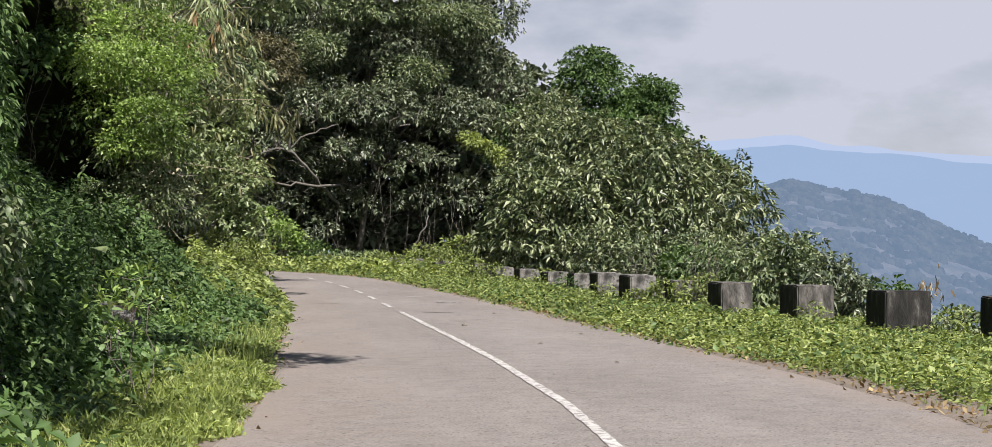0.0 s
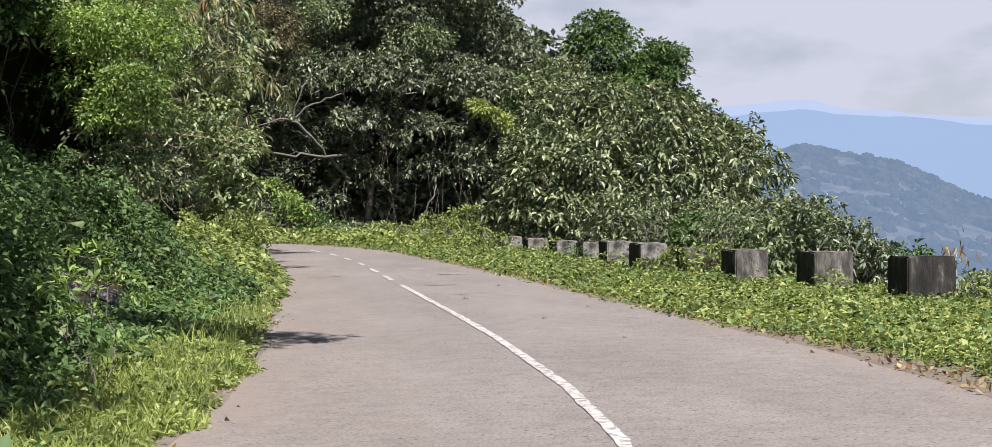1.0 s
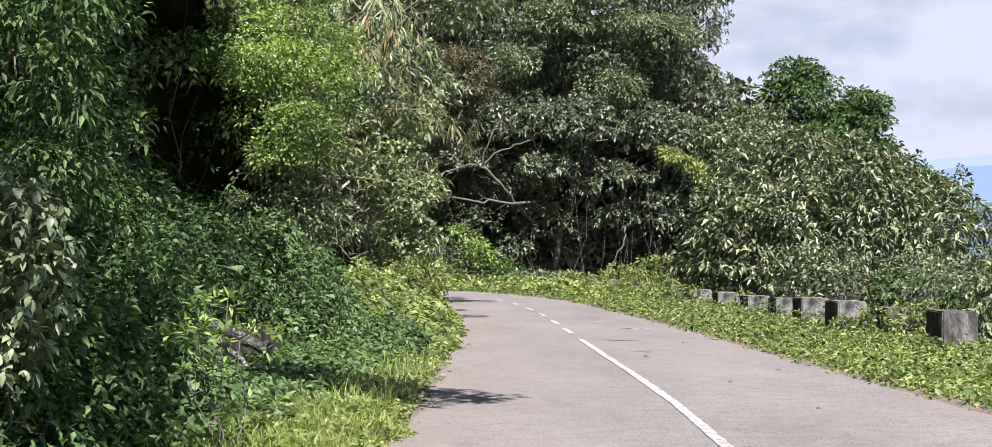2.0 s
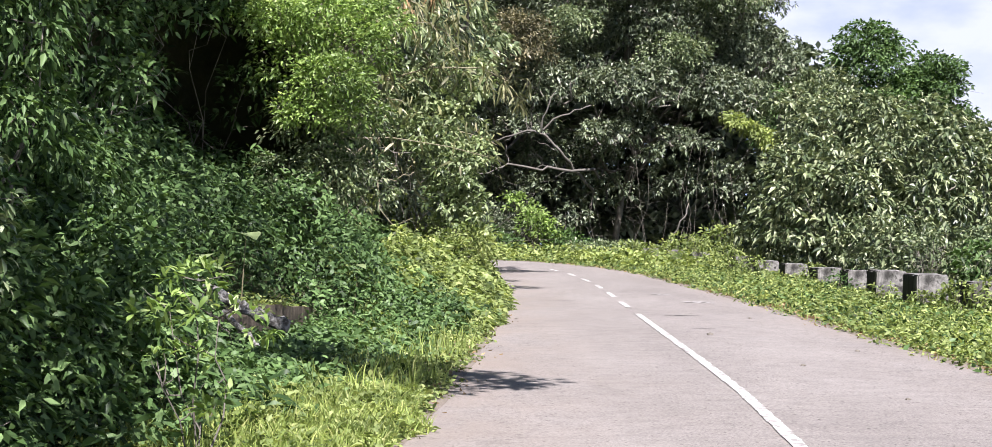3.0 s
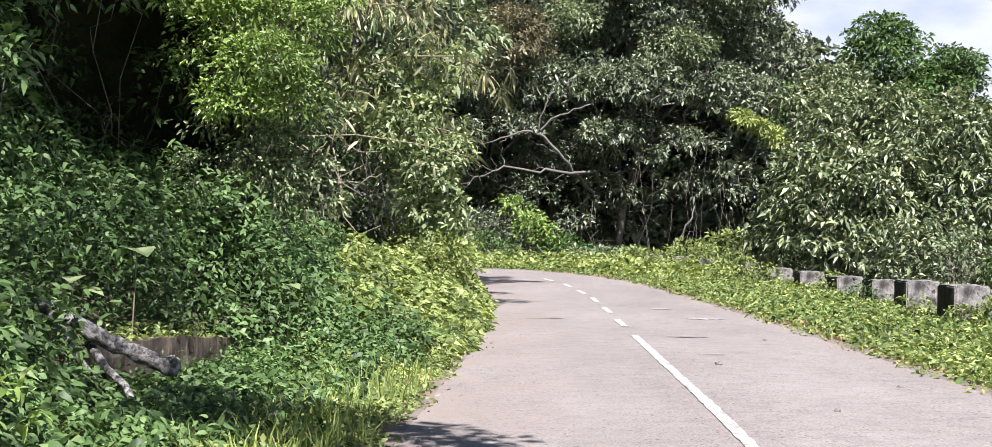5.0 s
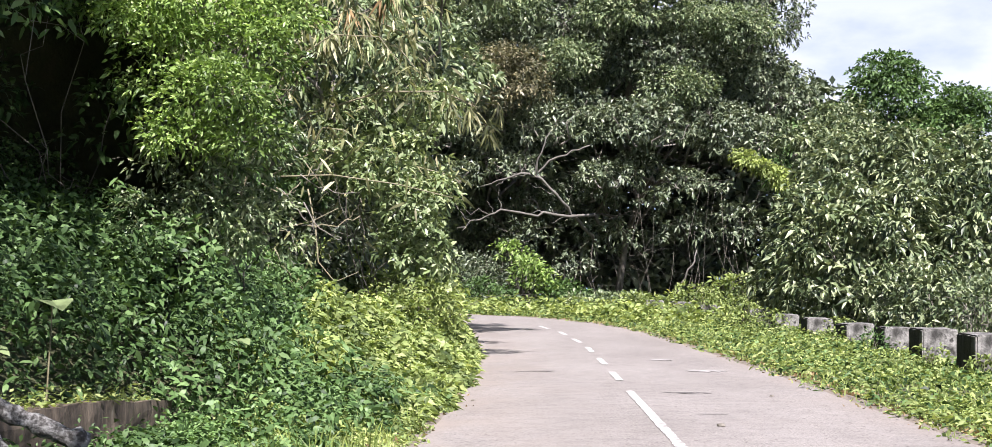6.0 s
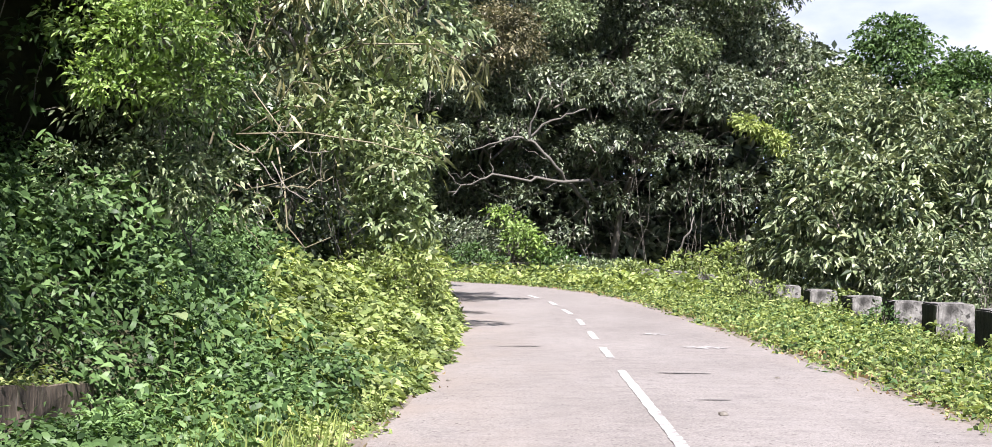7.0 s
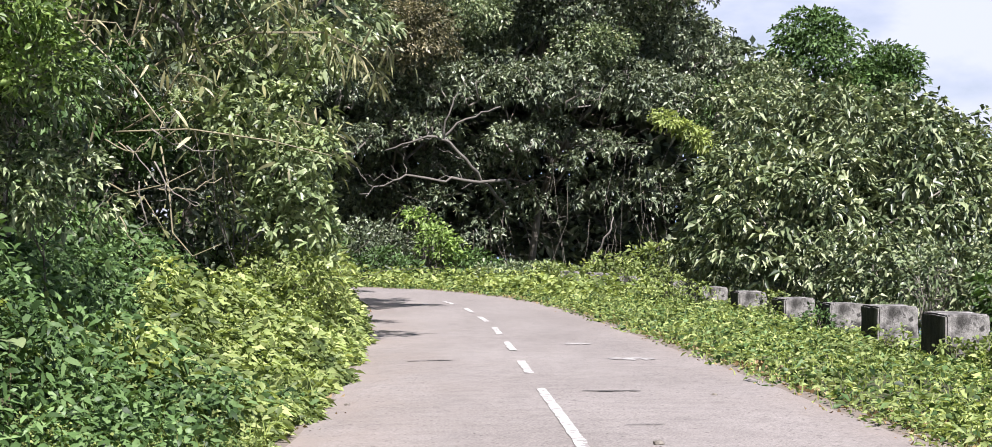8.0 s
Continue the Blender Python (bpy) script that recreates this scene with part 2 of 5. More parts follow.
M_FARRIDGE = far_material("haze_glow_far_ridge", [(0.4, (0.03, 0.045, 0.03)), (0.6, (0.06, 0.07, 0.05))], 0.004, (0.335, 0.41, 0.55), 0.95, 1.0)


# ---- mesh helpers ----
def mesh_object(name, verts, faces, mat, parent=None, label="", smooth=False):
    me = bpy.data.meshes.new(name)
    me.from_pydata([tuple(v) for v in verts], [], [tuple(f) for f in faces])
    me.materials.append(mat)
    if smooth:
        me.polygons.foreach_set("use_smooth", [True] * len(me.polygons))
    me.update()
    ob = new(name, me)
    ob.parent = parent
    return tagged(ob, label) if label else ob


def tri_object(name, verts, tris, mat, parent=None, label=""):
    """One mesh from arrays of vertices and triangles."""
    me = bpy.data.meshes.new(name)
    me.vertices.add(len(verts))
    me.vertices.foreach_set("co", np.asarray(verts, np.float32).ravel())
    k = len(tris)
    me.loops.add(3 * k)
    me.loops.foreach_set("vertex_index", np.asarray(tris, np.int32).ravel())
    me.polygons.add(k)
    me.polygons.foreach_set("loop_start", np.arange(0, 3 * k, 3, dtype=np.int32))
    me.materials.append(mat)
    me.update(calc_edges=True)
    ob = new(name, me)
    ob.parent = parent
    return tagged(ob, label) if label else ob


def part(name, bm, mat, parent, label=""):
    me = bpy.data.meshes.new(name)
    bm.to_mesh(me)
    bm.free()
    me.materials.append(mat)
    ob = new(name, me)
    ob.parent = parent
    return tagged(ob, label) if label else ob


def unit(v):
    return v / np.maximum(np.linalg.norm(v, axis=-1, keepdims=True), 1e-9)


def leaf_arrays(pos, axis, up, length, width, fold=0.25, droop=0.2, simple=False):
    """Oval leaves that arch and curl, four triangles each; simple ones are folded along the midrib, two triangles."""
    k = len(pos)
    axis = unit(axis)
    side = unit(np.cross(axis, up))
    nrm = np.cross(side, axis)
    ln, wd = length[:, None], (length * width)[:, None]
    curl = nrm * wd * fold * rng.uniform(-0.6, 1.0, (k, 1))
    fall = np.array([0, 0, 1.0]) * ln * droop
    if simple:
        a = pos + axis * ln * 0.45 + nrm * ln * 0.06 - fall * 0.15
        v = np.stack([pos, a + side * wd * 0.52 + curl, a - side * wd * 0.52 + curl, pos + axis * ln - fall], 1)
        tri = np.array([[0, 3, 1], [0, 2, 3]])
        return v.reshape(-1, 3), (tri[None] + 4 * np.arange(k)[:, None, None]).reshape(-1, 3)
    a = pos + axis * ln * 0.28 + nrm * ln * 0.05
    c = pos + axis * ln * 0.68 + nrm * ln * 0.04 - fall * 0.35
    v = np.stack([pos, a + side * wd * 0.47 + curl, a - side * wd * 0.47, c + side * wd * 0.4, c - side * wd * 0.4 + curl, pos + axis * ln - fall], 1)
    tri = np.array([[0, 2, 1], [1, 2, 4], [1, 4, 3], [3, 4, 5]])
    return v.reshape(-1, 3), (tri[None] + 6 * np.arange(k)[:, None, None]).reshape(-1, 3)


def blade_arrays(pos, lean, height, width):
    """Grass blades that bend over: five points and three triangles each."""
    k = len(pos)
    ang = rng.uniform(0, 2 * np.pi, k)
    side = np.stack([np.cos(ang), np.sin(ang), 0 * ang], 1) * width[:, None]
    rise = np.array([0, 0, 1.0]) * height[:, None]
    mid, tip = pos + rise * 0.6 + lean * 0.3, pos + rise + lean
    v = np.stack([pos - side, pos + side, mid - side * 0.7, mid + side * 0.7, tip], 1)
    tri = np.array([[0, 1, 3], [0, 3, 2], [2, 3, 4]])
    return v.reshape(-1, 3), (tri[None] + 5 * np.arange(k)[:, None, None]).reshape(-1, 3)


rng = np.random.default_rng(11)


def sprays(blobs, density, clump, leaf, width, droop, floor=None, hang=0.3, filler=0.25, flat=0.6, gap=1.0, simple=False):
    """Leaves in clumps over egg-shaped masses (x, y, z, rx, ry, rz): each clump is a small cushion
    whose leaves hang outwards from its top, with gaps between the clumps and a sparse inner filling."""
    P, A, U, L = [], [], [], []
    for bx, by, bz, rx, ry, rz in blobs:
        r, c0 = np.array([rx, ry, rz]), np.array([bx, by, bz])
        area = 4 * np.pi * ((rx * ry) ** 1.6 / 3 + (rx * rz) ** 1.6 / 3 + (ry * rz) ** 1.6 / 3) ** (1 / 1.6)
        k = max(5, int(gap * area / (clump * clump * 1.5)))
        per = max(4, int(area * density / k))
        d = unit(rng.normal(size=(k, 3)))
        d[:, 2] = np.where(d[:, 2] < -0.45, -d[:, 2], d[:, 2])
        depth = 0.56 + 0.48 * rng.random(k) ** 0.8
        bumpy = 1 + 0.14 * np.sin(d @ np.array([5.1, 3.3, 1.7]) + bx) * np.sin(d @ np.array([-2.2, 4.7, 5.3]) + by)
        cc = c0 + d * r * (depth * bumpy)[:, None]
        size = clump * rng.uniform(0.55, 1.25, k)
        cc, size, out = (np.repeat(q, per, 0) for q in (cc, size, unit(d / r)))
        e = unit(rng.normal(size=cc.shape) + out * 0.5 + np.array([0, 0, 0.55]))
        rad = size * (0.35 + 0.65 * rng.random(len(cc)) ** 0.5)
        pos = cc + e * rad[:, None] * np.array([1, 1, flat])
        ax = unit(e * 0.8 + out * 0.35 + rng.normal(size=cc.shape) * 0.45 + np.array([0, 0, -hang]))
        up = unit(e * 0.45 + out * 0.25 + np.array([0, 0, 0.6]) + rng.normal(size=cc.shape) * 0.5)
        P.append(pos), A.append(ax), U.append(up), L.append(leaf * rng.uniform(0.6, 1.25, len(pos)))
        m = int(area * density * filler * 0.5)
        d = unit(rng.normal(size=(m, 3)))
        pos = c0 + d * r * rng.uniform(0.35, 0.8, m)[:, None]
        P.append(pos), A.append(unit(rng.normal(size=pos.shape))), U.append(unit(rng.normal(size=pos.shape))), L.append(leaf * rng.uniform(0.9, 1.4, m))
    P, A, U, L = map(np.concatenate, (P, A, U, L))
    if floor is not None:
        keep = P[:, 2] > floor(P[:, 0], P[:, 1]) + 0.02
        P, A, U, L = P[keep], A[keep], U[keep], L[keep]
    return leaf_arrays(P, A, U, L, width, 0.25, droop, simple)


def rosettes(blobs, density, per, leaf, width, droop, floor=None, hang=0.3, filler=0.3, simple=False, spread=0.5):
    """Leaves in whorls at the tips of twigs over egg-shaped masses, with dark gaps between the whorls."""
    P, A, U, L = [], [], [], []
    for bx, by, bz, rx, ry, rz in blobs:
        r, c0 = np.array([rx, ry, rz]), np.array([bx, by, bz])
        area = 4 * np.pi * ((rx * ry) ** 1.6 / 3 + (rx * rz) ** 1.6 / 3 + (ry * rz) ** 1.6 / 3) ** (1 / 1.6)
        k = max(5, int(area * density / per))
        d = unit(rng.normal(size=(k, 3)))
        d[:, 2] = np.where(d[:, 2] < -0.5, -d[:, 2], d[:, 2])
        bumpy = 1 + 0.16 * np.sin(d @ np.array([5.1, 3.3, 1.7]) + bx) * np.sin(d @ np.array([-2.2, 4.7, 5.3]) + by)
        tip = c0 + d * r * ((0.74 + 0.32 * rng.random(k) ** 0.7) * bumpy)[:, None]
        size = leaf * rng.uniform(0.75, 1.25, k)
        tip, size, out = (np.repeat(q, per, 0) for q in (tip, size, unit(d / r)))
        e = unit(rng.normal(size=tip.shape))
        ax = unit(e + out * spread + np.array([0, 0, 0.15 - hang]))
        pos = tip + ax * (size * 0.18)[:, None] + rng.normal(size=tip.shape) * (size * 0.15)[:, None]
        up = unit(np.array([0, 0, 1.0]) + out * 0.5 + rng.normal(size=tip.shape) * 0.3)
        P.append(pos), A.append(ax), U.append(up), L.append(size * rng.uniform(0.75, 1.2, len(pos)))
        m = int(area * density * filler)
        d = unit(rng.normal(size=(m, 3)))
        pos = c0 + d * r * rng.uniform(0.3, 0.72, m)[:, None]
        P.append(pos), A.append(unit(rng.normal(size=pos.shape))), U.append(unit(rng.normal(size=pos.shape))), L.append(leaf * rng.uniform(1.0, 1.5, m))
    P, A, U, L = map(np.concatenate, (P, A, U, L))
    if floor is not None:
        keep = P[:, 2] > floor(P[:, 0], P[:, 1]) + 0.02
        P, A, U, L = P[keep], A[keep], U[keep], L[keep]
    return leaf_arrays(P, A, U, L, width, 0.25, droop, simple)


def tube(points, radii, sides=7):
    """A round limb along points, closed at both ends."""
    verts, faces = [], []
    pts = [Vector(p) for p in points]
    for i, p in enumerate(pts):
        way = (pts[min(i + 1, len(pts) - 1)] - pts[max(i - 1, 0)]).normalized()
        a = way.orthogonal().normalized() if i == 0 else (a - way * a.dot(way)).normalized()
        b = way.cross(a)
        for s in range(sides):
            w = 2 * math.pi * s / sides
            verts.append(p + (a * math.cos(w) + b * math.sin(w)) * radii[i])
    for i in range(len(pts) - 1):
        for s in range(sides):
            q = (s + 1) % sides
            faces.append((i * sides + s, i * sides + q, (i + 1) * sides + q, (i + 1) * sides + s))
    faces.append(tuple(reversed(range(sides))))
    faces.append(tuple(range((len(pts) - 1) * sides, len(pts) * sides)))
    return verts, faces


def bent(a, b, n=6, sag=0.0, wander=0.15):
    """Points from a to b along a crooked line."""
    a, b = Vector(a), Vector(b)
    size = (b - a).length
    out = []
    for i in range(n):
        f = i / (n - 1)
        w = size * wander * math.sin(math.pi * f) * 0.5
        out.append(a.lerp(b, f) + Vector((random.uniform(-w, w), random.uniform(-w, w), random.uniform(-w, w) - sag * math.sin(math.pi * f))))
    return out


def limb_mesh(name, points, r0, r1, mat, parent, twigs=0, label="", reach=0.5):
    """A tapered limb with side twigs, in one mesh."""
    n = len(points)
    verts, faces = tube(points, [r0 + (r1 - r0) * i / (n - 1) for i in range(n)])
    for _ in range(twigs):
        i = random.randrange(n // 3, n)
        base = Vector(points[i])
        size = (Vector(points[-1]) - Vector(points[0])).length * random.uniform(0.25, 0.6) * reach
        aim = base + Vector((random.gauss(0, 1), random.gauss(0, 1), random.gauss(0.35, 0.7))).normalized() * size
        r = max((r0 + (r1 - r0) * i / (n - 1)) * 0.5, 0.006)
        v, f = tube(bent(base, aim, 4, 0, 0.25), [r, r * 0.75, r * 0.5, r * 0.25], 5)
        faces += [tuple(q + len(verts) for q in g) for g in f]
        verts += v
    return mesh_object(name, verts, faces, mat, parent, label, True)


# ---- the lie of the land ----
ROAD_L = np.array([(-14, -40), (-8.5, -25), (-5.6, -16), (-3.75, -9), (-2.75, -4), (-2.15, 0), (-1.7, 2.9), (-1.35, 5), (-1.0, 9), (-0.75, 14), (-0.42, 20.5), (-0.34, 26), (-0.45, 32), (-0.85, 40), (-1.5, 45), (-2.9, 48.5), (-6, 51.3), (-12, 53.5), (-25, 55)], float)
ROAD_R = np.array([(-7.5, -43), (-2.6, -28), (0.4, -18), (2.3, -10), (3.3, -5), (3.9, -1), (4.2, 2.6), (4.5, 5.4), (4.55, 7.8), (4.4, 11.4), (4.3, 16), (4.12, 23), (3.85, 31), (3.35, 40), (2.5, 45), (0.9, 50), (-3.5, 54.6), (-11.5, 58), (-25, 60)], float)


def dense(line):
    """The same line with many points, rounded at its bends."""
    seg = np.r_[0, np.cumsum(np.hypot(*np.diff(line, axis=0).T))]
    s = np.linspace(0, seg[-1], 140)
    p = np.stack([np.interp(s, seg, line[:, 0]), np.interp(s, seg, line[:, 1])], 1)
    for _ in range(6):
        p[1:-1] = (p[:-2] + 2 * p[1:-1] + p[2:]) / 4
    return p


EDGE_L, EDGE_R = dense(ROAD_L), dense(ROAD_R)


def beside(line, x, y):
    """Signed distance from a line (positive to its right) and the nearest point's y."""
    x, y = np.asarray(x, float), np.asarray(y, float)
    a, b = line[:-1], line[1:]
    best, sign, ny = np.full(x.shape, 1e9), np.ones(x.shape), np.zeros(x.shape)
    for (ax, ay), (bx, by) in zip(a, b):
        dx, dy = bx - ax, by - ay
        f = np.clip(((x - ax) * dx + (y - ay) * dy) / (dx * dx + dy * dy), 0, 1)
        px, py = ax + f * dx, ay + f * dy
        d = np.hypot(x - px, y - py)
        s = np.sign((x - ax) * dy - (y - ay) * dx)
        new_best = d < best
        best, sign, ny = np.where(new_best, d, best), np.where(new_best, s, sign), np.where(new_best, py, ny)
    return best * np.where(sign == 0, 1, sign), ny


def wavy(x, y):
    return 0.5 * np.sin(x * 0.9 + 1.3 * np.sin(y * 0.37)) * np.sin(y * 0.7 + 0.8 * np.sin(x * 0.5)) + 0.3 * np.sin(x * 2.3 + y * 1.9) * np.sin(y * 2.7 - x)


def land(x, y):
    """The height of the ground."""
    x, y = np.asarray(x, float), np.asarray(y, float)
    sl, yl = beside(EDGE_L, x, y)
    sr, yr = beside(EDGE_R, x, y)
    dl, dr = np.maximum(-sl, 0), np.maximum(sr, 0)
    flat_l = np.interp(yl, [-5, 4, 9, 10.5, 14.2, 16.5, 22], [2.1, 1.7, 1.35, 1.8, 1.8, 1.1, 0.9])
    up = np.maximum(dl - flat_l, 0)
    z = np.where(dl > 0, -0.03 + 0.05 * np.minimum(dl / 0.9, 1) + np.interp(up, [0, 0.3, 1.0, 2.0, 3.0, 5.0, 7.0, 10.0, 200], [0, 0.06, 0.45, 1.05, 1.4, 2.6, 5.2, 8.4, 114]) + 0.06 * wavy(x, y) * np.minimum(dl, 1), 0)
    z = np.minimum(z, 45 + 0.1 * z)
    flat_r = np.interp(yr, [2, 17, 22, 30, 48, 60], [8.2, 6.4, 5.0, 4.2, 4.0, 5.5])
    down = np.maximum(dr - flat_r, 0)
    zr = -0.03 + 0.05 * np.minimum(dr / 0.9, 1) - np.interp(yr, [14, 22], [0.05, 0.02]) * dr + 0.04 * wavy(x, y) * np.minimum(dr, 1) - 0.6 * down * down / (down + 1.5)
    zr = np.maximum(zr, -150 + 4 * wavy(x / 60, y / 60) - 0.02 * down)
    return np.where(dr > 0, zr, np.where(dl > 0, z, -0.07))


def spaced(near, n_near, n_far, lo, hi):
    return np.unique(np.concatenate([-np.geomspace(-lo, near[0] * -1, n_far) if lo < near[0] else [], np.linspace(near[0], near[1], n_near), np.geomspace(near[1], hi, n_far)]))


gx = spaced((-14.0, 18.0), 110, 26, -4500, 4500)
gy = spaced((-14.0, 66.0), 170, 26, -4500, 4500)
XX, YY = np.meshgrid(gx, gy)
ZZ = land(XX, YY)
nx, ny_ = len(gx), len(gy)
idx = np.arange(nx * ny_).reshape(ny_, nx)
quads = np.stack([idx[:-1, :-1], idx[:-1, 1:], idx[1:, 1:], idx[1:, :-1]], -1).reshape(-1, 4)
ground = mesh_object("ground", np.stack([XX, YY, ZZ], -1).reshape(-1, 3).tolist(), quads.tolist(), M_SOIL, None, "", True)
tagged(ground, "dark soil under grass and forest plants", "ground", kind="structure")

# the carriageway, crowned a little, with a frayed edge
nr = 140
cols = [0.0, 0.06, 0.14, 0.3, 0.5, 0.7, 0.88, 0.95, 1.0]
dust = [0.9, 0.65, 0.4, 0.16, 0.05, 0.05, 0.15, 0.4, 0.85]
rv, rf = [], []
for i in range(nr):
    fl = 0.05 * math.sin(i * 2.1) + 0.06 * math.sin(i * 0.77 + 1)
    a, b = EDGE_L[i], EDGE_R[i]
    w = (b - a) / np.linalg.norm(b - a)
    a, b = a + w * fl * 0.8, b + w * 0.8 * (0.06 * math.sin(i * 1.7 + 2) + 0.05 * math.sin(i * 0.6))
    for c in cols:
        p = a + (b - a) * c
        rv.append((p[0], p[1], -0.024 + 0.03 * (1 - (2 * c - 1) ** 2)))
for i in range(nr - 1):
    for j in range(len(cols) - 1):
        k = i * len(cols) + j
        rf.append((k, k + 1, k + len(cols) + 1, k + len(cols)))
road = mesh_object("road", rv, rf, M_ROAD, None, "", True)
lay = road.data.attributes.new("dust", "FLOAT", "POINT")
lay.data.foreach_set("value", dust * nr)
tagged(road, "pale worn asphalt hill road with a bend", "road", kind="structure")


def strip(name, line, offset, width, z, mat, label, i0=0, i1=None, fray=0.0):
    """A ribbon beside a road edge."""
    pts = line[i0:i1]
    v, f = [], []
    for i, p in enumerate(pts):
        t = pts[min(i + 1, len(pts) - 1)] - pts[max(i - 1, 0)]
        t = t / np.linalg.norm(t)
        nrm = np.array([t[1], -t[0]])
        wide = width(p[1])
        wide = math.copysign(max(abs(wide) + fray * math.sin(i * 1.9) * math.sin(i * 0.53), 0.12), wide)
        for o, h in ((offset - math.copysign(0.14, wide), -0.036), (offset + wide * 0.25, -0.016), (offset + wide, z)):
            q = p + nrm * o
            v.append((q[0], q[1], h))
    for i in range(len(pts) - 1):
        for j in (0, 1):
            f.append((3 * i + j, 3 * i + j + 1, 3 * i + j + 4, 3 * i + j + 3))
    ob = mesh_object(name, v, f, mat)
    return tagged(ob, label, "shoulder", kind="structure")


strip("shoulder", EDGE_R, -0.06, lambda y: float(np.interp(y, [3, 6, 10, 14], [0.85, 0.6, 0.2, 0.06])), -0.006, M_DIRT, "sandy dirt shoulder beside the asphalt", fray=0.16)
strip("shoulder", EDGE_L, 0.08, lambda y: -0.3, -0.006, M_DIRT, "sandy dirt shoulder under the bank", fray=0.16)

LINE = np.array([(-8, -27), (-3.6, -17), (-0.9, -9), (0.3, -3.5), (0.85, 0), (1.16, 2.2), (1.4, 5.0), (1.5, 7.5), (1.58, 9.6), (1.62, 12), (1.65, 16), (1.68, 20.7), (1.72, 26), (1.72, 32), (1.45, 38), (0.9, 43)], float)


def line_x(y):
    return np.interp(y, LINE[:, 1], LINE[:, 0])


def road_z(x, y):
    lo, hi = np.interp(y, EDGE_L[:, 1], EDGE_L[:, 0]), np.interp(y, EDGE_R[:, 1], EDGE_R[:, 0])
    return -0.024 + 0.03 * (1 - (2 * np.clip((x - lo) / (hi - lo), 0, 1) - 1) ** 2)


def painted(y0, y1, name="centre_line"):
    """A painted stretch of line, a few millimetres thick."""
    n = max(6, int((y1 - y0) / 0.09))
    v, f = [], []
    for i in range(n + 1):
        y = y0 + (y1 - y0) * i / n
        x = line_x(y)
        for s in (-0.048 + 0.016 * noise.noise(Vector((y * 4.0, 0.3, 0))), 0.048 + 0.016 * noise.noise(Vector((y * 4.0, 7.1, 0)))):
            v.append((x + s, y, float(road_z(x + s, y)) + 0.007))
    for i in range(n):
        f.append((2 * i, 2 * i + 1, 2 * i + 3, 2 * i + 2))
    return mesh_object(name, v, f, M_PAINT)


def mark(name, x, y, long, wide, mat, label, seed):
    """A flat ragged patch or crack on the asphalt, long across the road."""
    rnd, v, f = random.Random(seed), [], []
    n = 12
    for i in range(n + 1):
        u = i / n - 0.5
        w = wide * (1 - (2 * u) ** 2) ** 0.5 * rnd.uniform(0.5, 1.2) * 0.5 + 0.004
        o = rnd.uniform(-0.3, 0.3) * wide
        for s in (-w, w):
            v.append((x + u * long, y + o + s, float(road_z(x + u * long, y)) + 0.006))
    for i in range(n):
        f.append((2 * i, 2 * i + 2, 2 * i + 3, 2 * i + 1))
    return tagged(mesh_object(name, v, f, mat), label, "road surface", kind="structure")


M_FADED = rough_material("faded_patch", [(0.3, (0.26, 0.245, 0.235)), (0.7, (0.38, 0.365, 0.35))], 4, 40, 0.3, 0.8, spot=(9, 0.5, (0.22, 0.2, 0.192)))
M_CRACK = rough_material("open_crack", [(0.3, (0.05, 0.045, 0.042)), (0.7, (0.1, 0.092, 0.088))], 8, 60, 0.5, 0.9)
mark("road_patch", 3.1, 24.5, 0.6, 0.4, M_FADED, "faded pale patch on the asphalt", 1)
mark("road_patch", 2.7, 27.2, 0.4, 0.3, M_FADED, "faded pale patch on the asphalt", 2)
for k, (x, y, a, w) in enumerate([(2.35, 20.4, 0.6, 0.09), (2.3, 17.6, 0.35, 0.04), (0.6, 24.5, 0.6, 0.08)]):
    mark("road_crack", x, y, a, w, M_CRACK, "dark crack across the asphalt", k + 5)
tagged(painted(-20, 20.7), "continuous white centre line worn on grey asphalt", "road marking", kind="structure")
for k in range(6):
    tagged(painted(22.5 + 3.45 * k, 24.2 + 3.45 * k, "centre_dash"), "short white dash of the centre line", "road marking", "centre line dashes", "structure")

# ---- far hills ----
EYE0 = (-1.56, -8.8)


def hill(name, az, dist, profile, base, depth, mat, label, rough):
    """A ridge: elevation in degrees over azimuth in degrees, at one distance."""
    azs = np.linspace(profile[0][0], profile[-1][0], az)
    el = np.interp(azs, [p[0] for p in profile], [p[1] for p in profile])
    v, f, rowsn = [], [], 44
    for i, (a, e) in enumerate(zip(azs, el)):
        top = math.tan(radians(e)) * dist + 1.5
        for j in range(rowsn):
            g = j / (rowsn - 1)
            dd = dist - depth * g
            x, y = EYE0[0] + math.sin(radians(a)) * dd, EYE0[1] + math.cos(radians(a)) * dd
            z = top + (base - top) * g ** 1.25
            z += rough * noise.fractal(Vector((x, y, 0)) / (rough * 9), 1.0, 2.1, 6) * (0.5 + 1.2 * g)
            v.append((x, y, z))
    for i in range(az - 1):
        for j in range(rowsn - 1):
            k = i * rowsn + j
            f.append((k, k + 1, k + rowsn + 1, k + rowsn))
    ob = mesh_object(name, v, f, mat, None, "", True)
    return tagged(ob, label, "hills", kind="structure")


hill("backdrop_hill", 300, 1700, [(4, -0.6), (12, 0.3), (17, 0.7), (18.3, 1.0), (18.75, 1.22), (19.5, 1.48), (20, 1.52), (21, 1.3), (22, 1.14), (23.1, 0.92), (24.2, 0.4), (25.3, -0.25), (26.5, -0.7), (28, -1.2), (34, -3)], -150, 1000, M_MIDHILL, "forested hill across the valley with haze painted in as glow", 7.0)
